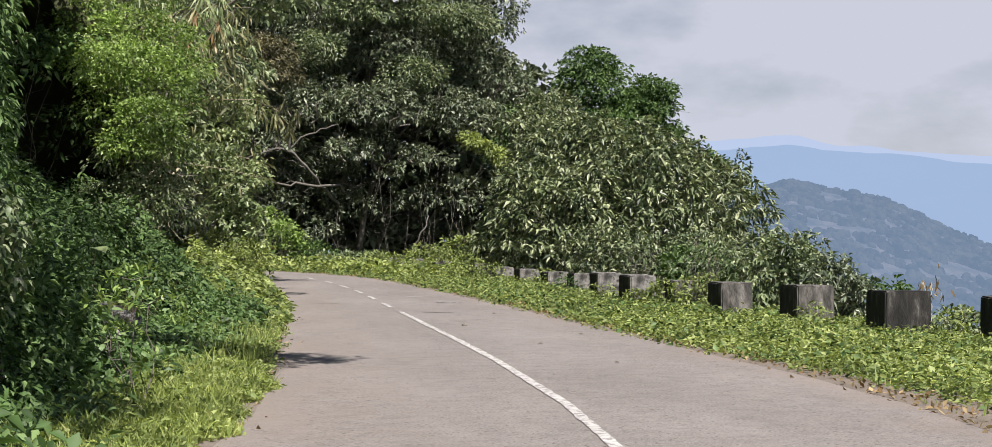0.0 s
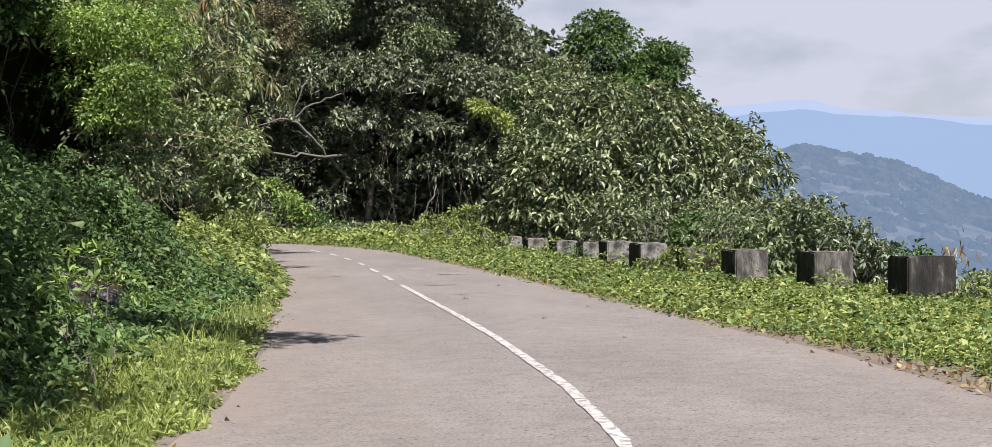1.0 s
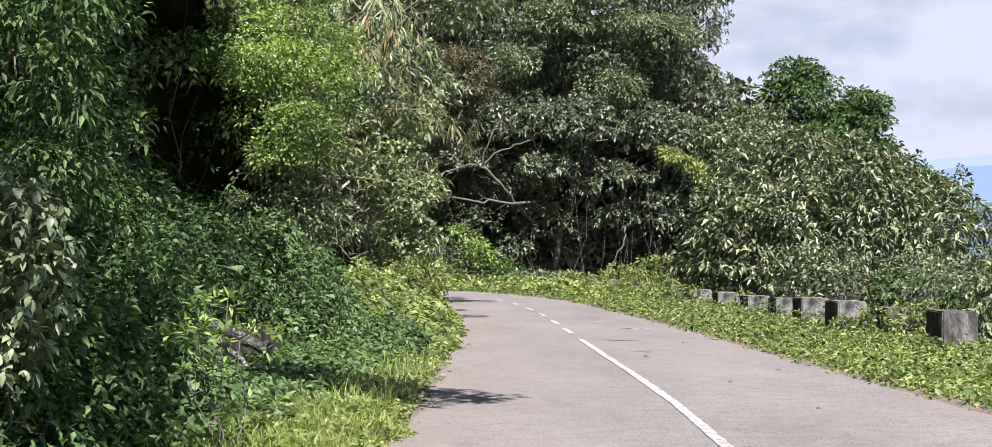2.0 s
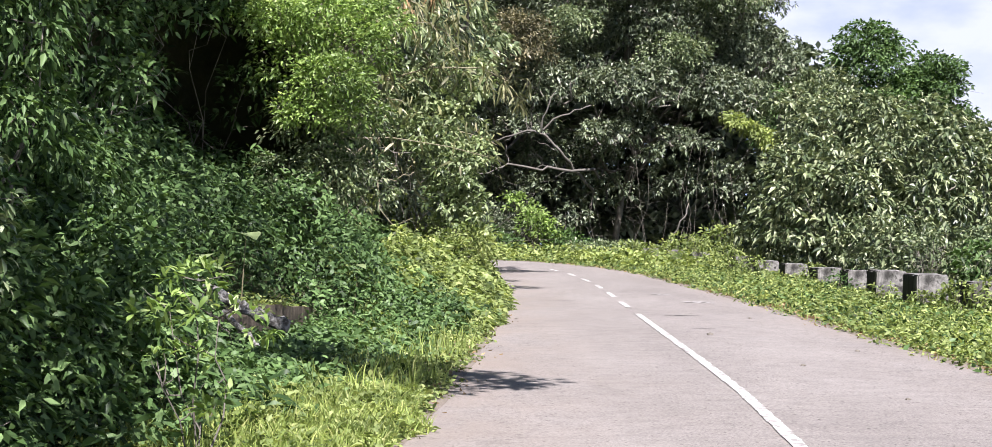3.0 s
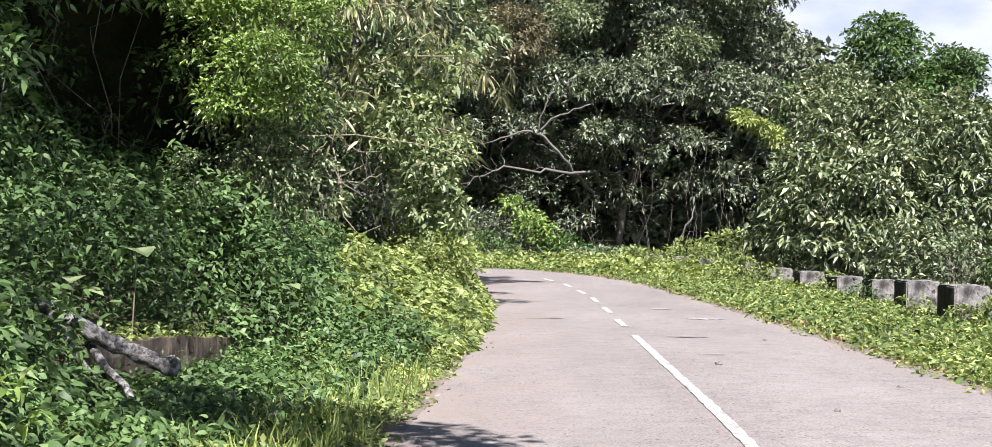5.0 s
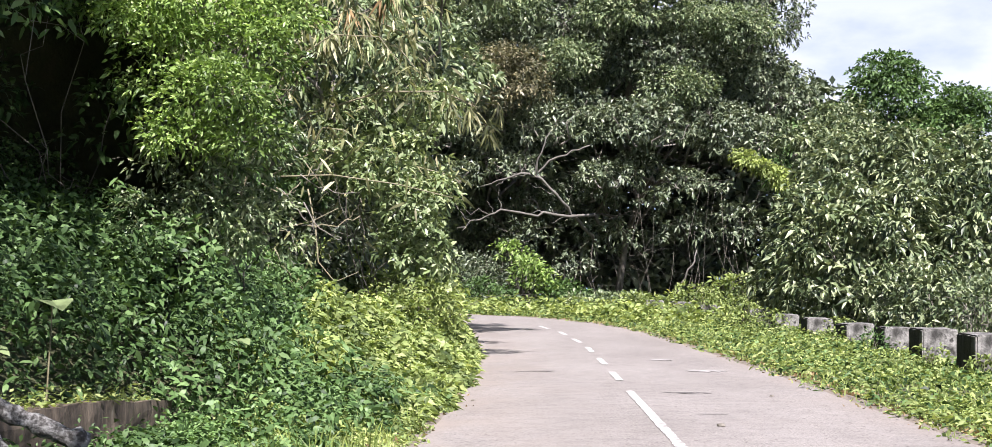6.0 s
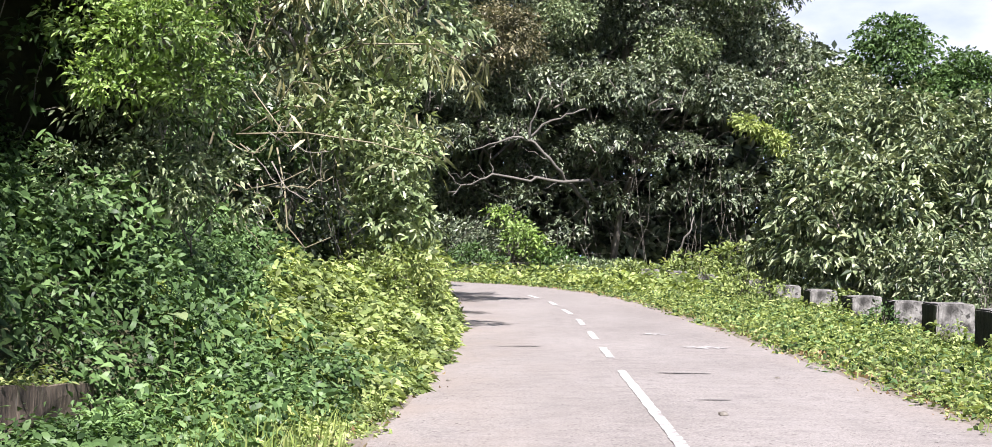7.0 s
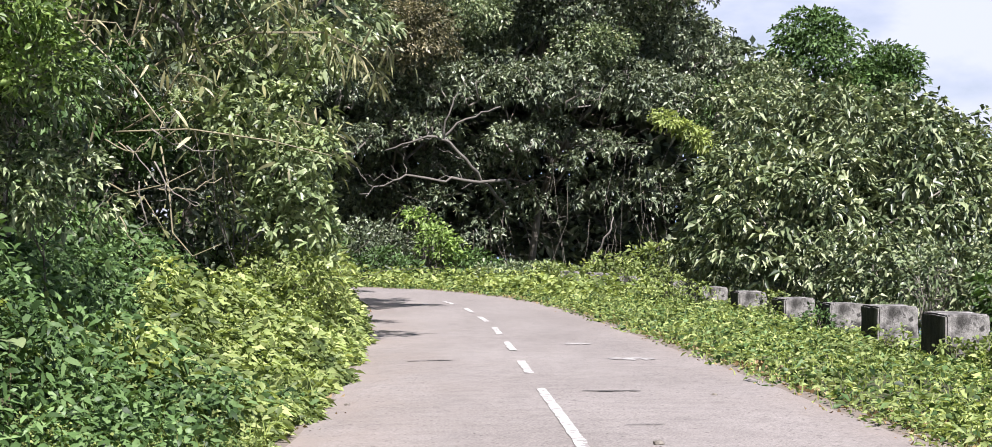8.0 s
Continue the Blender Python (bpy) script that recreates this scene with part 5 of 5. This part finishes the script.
for k, (x, y, z, a, b, c) in enumerate([(-12, 13, 8.6, 2.6, 4, 3.2), (-12.5, 21, 9, 2.8, 5, 3.6), (-9, 32, 6, 2.6, 5, 6), (-9, 42, 6, 3, 6, 6), (-10, 52, 6, 4, 5, 7), (-7.6, 18, 8.2, 2.2, 4, 1.6), (-7, 27, 9.5, 2.6, 5, 1.8)]):
    bush("forest_thicket", "dense shaded trees up the hillside", "thicket", (x, y), [(x, y, z, a, b, c)], L_DARK, 13, 0.5, 0.42, 0.5, 0.2, 0.2, 3, "forest thickets", simple=True)


def bamboo_cane(points, r, leaves):
    """One dry arching cane with side sprigs of long hanging leaves."""
    ob = new("bamboo_cane")
    ob.location = points[0]
    q = [Vector(p) - Vector(points[0]) for p in points]
    fine = []
    for i in range(len(q) - 1):
        fine += [q[i].lerp(q[i + 1], f) for f in (0, 0.33, 0.66)]
    fine.append(q[-1])
    limb_mesh("cane", fine, r, r * 0.4, M_CANE, ob, 0)
    if leaves:
        at = np.array([fine[random.randrange(len(fine) // 4, len(fine))] for _ in range(leaves)]) + rng.normal(0, 0.16, (leaves, 3))
        ax = unit(rng.normal(size=(leaves, 3)) * np.array([0.6, 0.6, 0.3]) + np.array([0.1, -0.1, -0.75]))
        up = unit(rng.normal(size=(leaves, 3)) + np.array([0.2, -0.6, 0.5]))
        v, t = leaf_arrays(at, ax, up, 0.25 * rng.uniform(0.5, 1.4, leaves), 0.16, 0.15, 0.1)
        tri_object("leaves", v, t, L_BAMBOO, ob)
    return tagged(ob, "dry yellowish bamboo cane with hanging strap leaves", "bamboo", "bamboo canes over the bank")


bamboo_cane([(-4.6, 27.7, 1.4), (-3.9, 27.3, 3.4), (-3.0, 27.1, 4.0), (-1.8, 27.0, 4.35), (-0.8, 27.0, 4.35), (-0.3, 27.0, 4.1), (-0.1, 27.0, 3.75)], 0.022, 210)
bamboo_cane([(-4.3, 25.4, 5.0), (-3.8, 25.1, 4.2), (-3.1, 24.9, 3.5), (-2.5, 24.8, 2.7)], 0.02, 12)
bamboo_cane([(-3.4, 25.6, 2.9), (-2.4, 25.1, 2.9), (-1.4, 25.0, 2.75), (-0.6, 25.0, 2.55)], 0.014, 16)
bamboo_cane([(-3.6, 27.1, 3.0), (-2.8, 26.7, 3.4), (-1.6, 26.6, 3.2), (-0.8, 26.5, 3.0), (-0.5, 26.5, 2.85)], 0.016, 110)
bamboo_cane([(-4.8, 28.1, 2.0), (-4.2, 27.4, 4.8), (-3.3, 26.9, 6.2), (-2.2, 26.7, 6.6), (-1.3, 26.7, 6.2), (-0.9, 26.7, 5.6)], 0.02, 190)
bamboo_cane([(-5.0, 27.6, 2.0), (-4.8, 26.9, 4.6), (-4.3, 26.5, 5.8), (-3.5, 26.3, 6.2), (-2.9, 26.3, 5.6)], 0.02, 190)
bamboo_cane([(-4.4, 28.6, 2.0), (-3.4, 28.1, 5.2), (-2.4, 27.7, 5.8), (-1.5, 27.6, 5.4), (-1.0, 27.6, 4.8)], 0.02, 150)
bamboo_cane([(-4.4, 27.4, 3.0), (-3.9, 26.6, 5.0), (-3.3, 26.3, 5.5), (-2.6, 26.2, 5.3), (-2.2, 26.2, 4.8)], 0.016, 130)
bamboo_cane([(-3.8, 27.6, 3.0), (-3.0, 26.8, 4.9), (-2.2, 26.5, 5.3), (-1.5, 26.4, 5.0), (-1.1, 26.4, 4.5)], 0.016, 130)
bamboo_cane([(-3.6, 25.6, 2.3), (-3.2, 25.2, 2.1), (-2.7, 25.0, 2.2), (-2.3, 25.0, 2.4)], 0.014, 0)
bamboo_cane([(-2.8, 25.4, 2.7), (-2.65, 25.1, 2.1), (-2.6, 25.0, 1.6), (-2.35, 25.0, 1.3), (-2.0, 25.0, 1.45)], 0.014, 0)

for k in range(9):
    x, y, z = random.uniform(-4.4, -2.4), random.uniform(25.6, 27.4), random.uniform(1.6, 5.6)
    a = random.uniform(0.4, 1.5)
    bamboo_cane([(x, y, z), (x + 0.4 * a, y - 0.2, z + 0.35), (x + 0.9 * a, y - 0.3, z + 0.3), (x + 1.3 * a, y - 0.3, z + random.uniform(-0.5, 0.1))], 0.012, 30)



def strap_spray(at, tufts, size, mat, label):
    """A drooping twig whose tufts of long strap leaves hang down."""
    ob = new("bamboo_spray")
    ob.location = at
    tips = [Vector((random.uniform(-0.45, 0.45), random.uniform(-0.35, 0.2), random.uniform(-0.3, 0.35))) for _ in range(tufts)]
    for tip in tips:
        limb_mesh("twig", bent((0, 0.5, 0.15), tip, 5, -0.1, 0.15), 0.009, 0.004, M_CANE, ob, 0)
    n = 13 * tufts
    root = np.repeat(np.array([tuple(p) for p in tips]), 13, 0) + rng.normal(0, 0.03, (n, 3))
    ax = unit(rng.normal(size=(n, 3)) * np.array([0.42, 0.42, 0.2]) + np.array([0, -0.1, -1.0]))
    up = unit(rng.normal(size=(n, 3)) * 0.5 + np.array([0.1, -0.9, 0.3]))
    v, t = leaf_arrays(root, ax, up, size * rng.uniform(0.5, 1.2, n), 0.1, 0.15, 0.15)
    tri_object("leaves", v, t, mat, ob)
    return tagged(ob, label, "bamboo", "hanging bamboo sprays")


for x, z in ((-3.35, 6.0), (-2.9, 5.75), (-2.75, 6.25), (-2.35, 5.95), (-1.9, 6.1), (-1.45, 6.0), (-2.9, 5.25), (-2.3, 5.2), (-1.75, 5.35), (-1.3, 5.5)):
    strap_spray((x, 25.9 + random.uniform(-0.2, 0.2), z), 4, 0.36, L_BAMBOO if x in (-2.35, -1.75, -2.9) else L_CLIMBER, "hanging pale green spray of long bamboo leaves")
strap_spray((-1.95, 25.6, 5.7), 4, 0.34, L_DRY, "dry orange-brown spray of hanging bamboo leaves")
strap_spray((-0.35, 26.8, 4.0), 5, 0.3, L_BAMBOO, "hanging straw-coloured spray at a cane's end")

# shrubs on the bank
SHRUBS = [(-4.0, 5.4, 1.4, 0.6, 0.5, L_SHRUB), (-3.6, 8.4, 1.1, 0.5, 0.4, L_SHRUB), (-3.9, 16.3, 1.4, 0.5, 0.5, L_SHRUB),
          (-4.1, 19.6, 1.4, 0.7, 0.7, L_SHRUB), (-1.7, 28.6, 0.8, 0.5, 0.6, L_HERB), (-1.9, 32, 0.8, 0.6, 0.8, L_OLIVE), (-2.0, 35.5, 1.0, 0.8, 1.1, L_OLIVE), (-2.6, 39, 1.0, 1.0, 1.3, L_BRIGHT), (-3.4, 44, 0.9, 1.1, 1.3, L_BRIGHT), (-5, 48, 1.0, 1.2, 1.4, L_BRIGHT)]
for x, y, z, a, c, m in SHRUBS:
    bush("bank_shrub", "leafy green shrub on the roadside bank", "shrub", (x, y), [(x, y, z, a, a, c), (x + 0.35, y - 0.4, z * 0.8, a * 0.7, a * 0.7, c * 0.7), (x - 0.4, y + 0.5, z, a * 0.75, a * 0.75, c * 0.8)], m, 190, 0.18, 0.11, 0.44, 0.25, 0.2, 6, "shrubs on the bank", simple=True)
bush("bank_shrub", "sunlit yellow-green creeper heaped over the bamboo", "shrub", (-1.7, 26.6), [(-2.3, 26.2, 3.2, 0.5, 0.4, 0.3), (-1.75, 25.9, 2.85, 0.55, 0.45, 0.4), (-1.25, 25.7, 2.3, 0.5, 0.45, 0.5), (-1.0, 25.8, 1.5, 0.4, 0.45, 0.6), (-1.45, 25.8, 1.8, 0.35, 0.4, 0.4), (-0.85, 26.2, 2.6, 0.3, 0.4, 0.35)], L_CLIMBER, 165, 0.17, 0.13, 0.46, 0.25, 0.1, 3, "shrubs on the bank", whorl=7)
for k in range(9):
    x, z = random.uniform(-3.5, -2.5), random.uniform(1.7, 3.1)
    vine = new("bare_vine")
    vine.location = (x, 25.0 + random.uniform(-0.3, 0.3), z)
    end = (random.uniform(-0.5, 0.9), random.uniform(-0.2, 0.2), random.uniform(-0.9, 0.25))
    limb_mesh("stem", bent((0, 0, 0), end, 7, random.uniform(-0.1, 0.35), 0.2), 0.011, 0.006, M_CANE if k % 2 else M_PALE_BARK, vine, 3)
    tagged(vine, "bare pale vine stem looping across the shade below the bamboo", "vine", "bare vines below the bamboo")
bush("weed_heap", "sunlit yellow-green weeds heaped before the bamboo", "weeds", (-1.4, 24.8), [(-1.35, 24.6, 0.7, 0.45, 0.5, 0.5), (-0.95, 25.3, 0.75, 0.4, 0.5, 0.55), (-1.9, 24.5, 0.65, 0.5, 0.5, 0.4), (-0.85, 26.4, 0.8, 0.35, 0.6, 0.5), (-1.0, 30.5, 0.7, 0.4, 0.8, 0.6), (-1.2, 33.5, 0.7, 0.45, 0.9, 0.7)], L_HERB, 230, 0.16, 0.1, 0.42, 0.25, 0.1, 6, simple=True)
# climbing creeper with pale pointed leaves over a dark shrub
bush("climbing_creeper", "climbing creeper with pale pointed leaves", "creeper", (-3.6, 4.0), [(-3.3, 3.7, 1.6, 0.32, 0.35, 0.3), (-3.2, 3.6, 1.25, 0.26, 0.3, 0.35), (-3.6, 3.9, 1.9, 0.3, 0.35, 0.22), (-3.35, 3.6, 0.85, 0.22, 0.25, 0.25)], L_OLIVE, 300, 0.14, 0.068, 0.62, 0.4, 0.7, 5, whorl=5)
for x, y, z, a, c in [(-3.55, 4.4, 0.75, 0.45, 0.6), (-3.3, 5.6, 0.7, 0.42, 0.55), (-3.15, 6.8, 0.75, 0.45, 0.6), (-3.4, 8.0, 0.75, 0.36, 0.5)]:
    bush("bank_shrub", "dense deep green shrub behind the sunlit grass", "shrub", (x, y), [(x, y, z, a, a, c), (x + 0.2, y - 0.3, z * 0.5, a * 0.8, a * 0.8, c * 0.6), (x - 0.3, y + 0.3, z * 1.3, a, a, c * 0.8)], L_SHRUB, 240, 0.17, 0.09, 0.42, 0.3, 0.4, 5, "shrubs on the bank", simple=True)
bush("sapling", "young sapling with bright upright leaves", "sapling", (-2.2, 5.1), [(-2.3, 5.2, 1.1, 0.2, 0.22, 0.1), (-2.45, 5.3, 0.9, 0.22, 0.25, 0.12), (-2.1, 5.1, 0.86, 0.24, 0.22, 0.12), (-2.4, 5.1, 0.62, 0.22, 0.22, 0.1), (-2.1, 5.0, 0.4, 0.18, 0.2, 0.08)], L_BRIGHT, 190, 0.13, 0.085, 0.34, 0.15, 0.0, 4, filler=0.03, whorl=7)


def broad_leaf(x, y, z, size, turn):
    """A lone broad heart-shaped leaf on a leaning stalk."""
    ob = new("arum_plant")
    z0 = float(land(x, y))
    ob.location = (x, y, z0)
    limb_mesh("stalk", bent((-0.1, 0.1, 0), (0, 0, z - z0), 5, 0, 0.1), 0.008, 0.005, M_CANE, ob, 0)
    out = [(0, -0.12), (0.3, -0.3), (0.5, -0.05), (0.42, 0.35), (0.2, 0.7), (0, 0.95), (-0.2, 0.7), (-0.42, 0.35), (-0.5, -0.05), (-0.3, -0.3)]
    v = [Vector((0, 0, z - z0)), Vector((0, -0.3 * size, z - z0 + 0.02))]
    for a, b in out:
        p = Vector((a * size, -b * size, 0.12 * size * abs(a) - 0.25 * size * max(b, 0) ** 2))
        p.rotate(Matrix.Rotation(radians(turn), 3, "Z"))
        v.append(p + Vector((0, 0, z - z0)))
    mesh_object("leaf", v, [(0, 2 + i, 2 + (i + 1) % 10) for i in range(10)], L_CLIMBER, ob)
    return tagged(ob, "single broad heart-shaped leaf standing out of the creepers", "plant", "broad leaves in the creepers")


for q in ((-3.15, 12.7, 1.3, 0.3, 30), (-3.5, 12.3, 0.98, 0.24, 60), (-3.4, 11.6, 1.1, 0.2, 10), (-2.2, 15.2, 0.9, 0.2, 40)):
    broad_leaf(*q)

# an old low wall with a dead log across it
wall = new("old_wall")
wall.location = (-2.95, 12.75, 0.08)
bm = bmesh.new()
bmesh.ops.create_grid(bm, x_segments=18, y_segments=5, size=0.5)
for v in bm.verts:
    u, w = v.co.x + 0.5, v.co.y + 0.5
    v.co = Vector((0.035 * noise.noise(Vector((u * 9, w * 2, 1))) + 0.6 * (u - 0.5), (u - 0.5) * 3.6, w * (0.5 - 0.16 * u * u + 0.03 * noise.noise(Vector((u * 7, 3, 0))))))
geom = bmesh.ops.extrude_face_region(bm, geom=bm.faces[:])
bmesh.ops.translate(bm, verts=[g for g in geom["geom"] if isinstance(g, bmesh.types.BMVert)], vec=(-0.4, 0, 0))
bmesh.ops.recalc_face_normals(bm, faces=bm.faces[:])
part("masonry", bm, M_STONE, wall)
tagged(wall, "low crumbling earth-brown retaining wall in the creepers", "wall")
pts = np.stack([rng.uniform(-3.36, -3.0, 900), rng.uniform(11.1, 14.4, 900), np.zeros(900)], 1)
pts[:, 0] += 0.17 * (pts[:, 1] - 12.75)
pts[:, 2] = 0.08 + 0.48 - 0.16 * ((pts[:, 1] - 11.05) / 3.4) ** 2
herbs("wall_weeds", pts, 0.0, 0.17, 0.06, 0.42, L_HERB, "short weeds and moss along the top of the old wall")
n = 3600
pts = np.stack([rng.uniform(-2.86, -2.3, n), rng.uniform(10.9, 14.5, n), np.zeros(n)], 1)
pts[:, 0] += 0.17 * (pts[:, 1] - 12.75)
pts[:, 2] = land(pts[:, 0], pts[:, 1])
herbs("wall_weeds", pts, 0.06, 0.38, 0.07, 0.42, L_SHRUB, "low green weeds growing up against the old wall")
M_LOG = rough_material("lichen_bark", [(0.4, (0.05, 0.045, 0.04)), (0.48, (0.15, 0.14, 0.13)), (0.55, (0.3, 0.29, 0.275)), (0.65, (0.42, 0.41, 0.39))], 18, 70, 1.0, 0.92)
log = new("dead_log")
log.location = (-2.87, 11.1, 0.57)
way = [Vector(p) for p in ((-0.95, -0.15, 0.46), (-0.7, -0.1, 0.36), (-0.42, -0.08, 0.25), (-0.12, 0.0, 0.06), (0.15, 0.1, -0.07), (0.38, 0.17, -0.16))]
fine = [a.lerp(b, k / 9) for a, b in zip(way[:-1], way[1:]) for k in range(9)]
girth = [0.064 - 0.014 * k / len(fine) + 0.026 * max(0.0, math.sin(k * 0.47 + 1)) ** 3 for k in range(len(fine))]
v, f = tube(fine, girth, 14)
v = [p + 0.03 * noise.noise_vector(p * 9) + 0.012 * noise.noise_vector(p * 24) for p in v]
mesh_object("log_wood", v, f, M_LOG, log, "", True)
limb_mesh("broken_branch", [(-0.3, 0.1, 0.04), (-0.1, -0.25, -0.1), (0.1, -0.5, -0.2), (0.25, -0.7, -0.4)], 0.04, 0.02, M_LOG, log, 0)
limb_mesh("broken_branch", [(-0.5, 0.25, 0.14), (-0.4, 0.0, 0.0), (-0.15, -0.2, -0.22), (0.1, -0.3, -0.36)], 0.028, 0.014, M_LOG, log, 0)
tagged(log, "fallen lichen-whitened log lying across the old wall", "log")

# the whitewashed end of a culvert on the far side of the bend
culvert = new("culvert_parapet")
culvert.location = (-2.5, 56.3, 0)
bm = bmesh.new()
bmesh.ops.create_cube(bm, size=1.0)
for v in bm.verts:
    v.co = Vector((v.co.x * 1.1, v.co.y * 0.45, v.co.z * 0.5 + 0.1))
bmesh.ops.bevel(bm, geom=bm.edges[:], offset=0.03, segments=2, affect="EDGES")
part("body", bm, M_WHITEWASH, culvert)
tagged(culvert, "low whitewashed concrete culvert parapet by the bend", "parapet")


# small stones and a clod on the asphalt
def stone(x, y, size, seed):
    ob = new("stone")
    ob.location = (x, y, float(road_z(x, y)) - 0.004)
    bm = bmesh.new()
    bmesh.ops.create_icosphere(bm, subdivisions=2, radius=size)
    for v in bm.verts:
        v.co *= 1 + 0.35 * noise.noise(v.co / size * 1.3 + Vector((seed, 0, 0)))
        v.co.z = max(v.co.z * 0.6 + size * 0.25, 0)
    part("rock", bm, M_BARK, ob)
    return tagged(ob, "small dark stone lying on the asphalt", "stone", "stones on the road")


for k, (x, y, s) in enumerate([(2.22, 16.4, 0.045), (2.6, 12.2, 0.03), (3.3, 20, 0.03), (2.9, 9.2, 0.025), (-0.2, 19.6, 0.03), (3.6, 14.2, 0.03)]):
    stone(x, y, s, k + 3)


# a dry pale stalk behind the guard blocks
stalk = new("dry_stalk")
stalk.location = (9.98, 16.5, float(land(9.98, 16.5)))
for k in range(6):
    a = 0.25 * k
    limb_mesh("stem", bent((0.03 * k, 0, -0.05), (0.12 * math.sin(k * 2.1), 0.1 * math.cos(k * 1.7), 0.65 + 0.1 * (k % 3)), 6, 0, 0.12), 0.01, 0.004, M_STRAW, stalk, 0)
n = 30
at = np.array([0.12, 0, 0.8]) + rng.normal(0, 1, (n, 3)) * np.array([0.13, 0.1, 0.14])
v, f = leaf_arrays(at, unit(rng.normal(size=(n, 3)) * 0.4 + np.array([0.1, 0, -1.0])), unit(rng.normal(size=(n, 3))), rng.uniform(0.1, 0.24, n), 0.2, 0.2, 0.1)
tri_object("dry_leaves", v, f, L_DRY, stalk)
tagged(stalk, "bleached dry weed stalk beside the guard blocks", "dry weed")
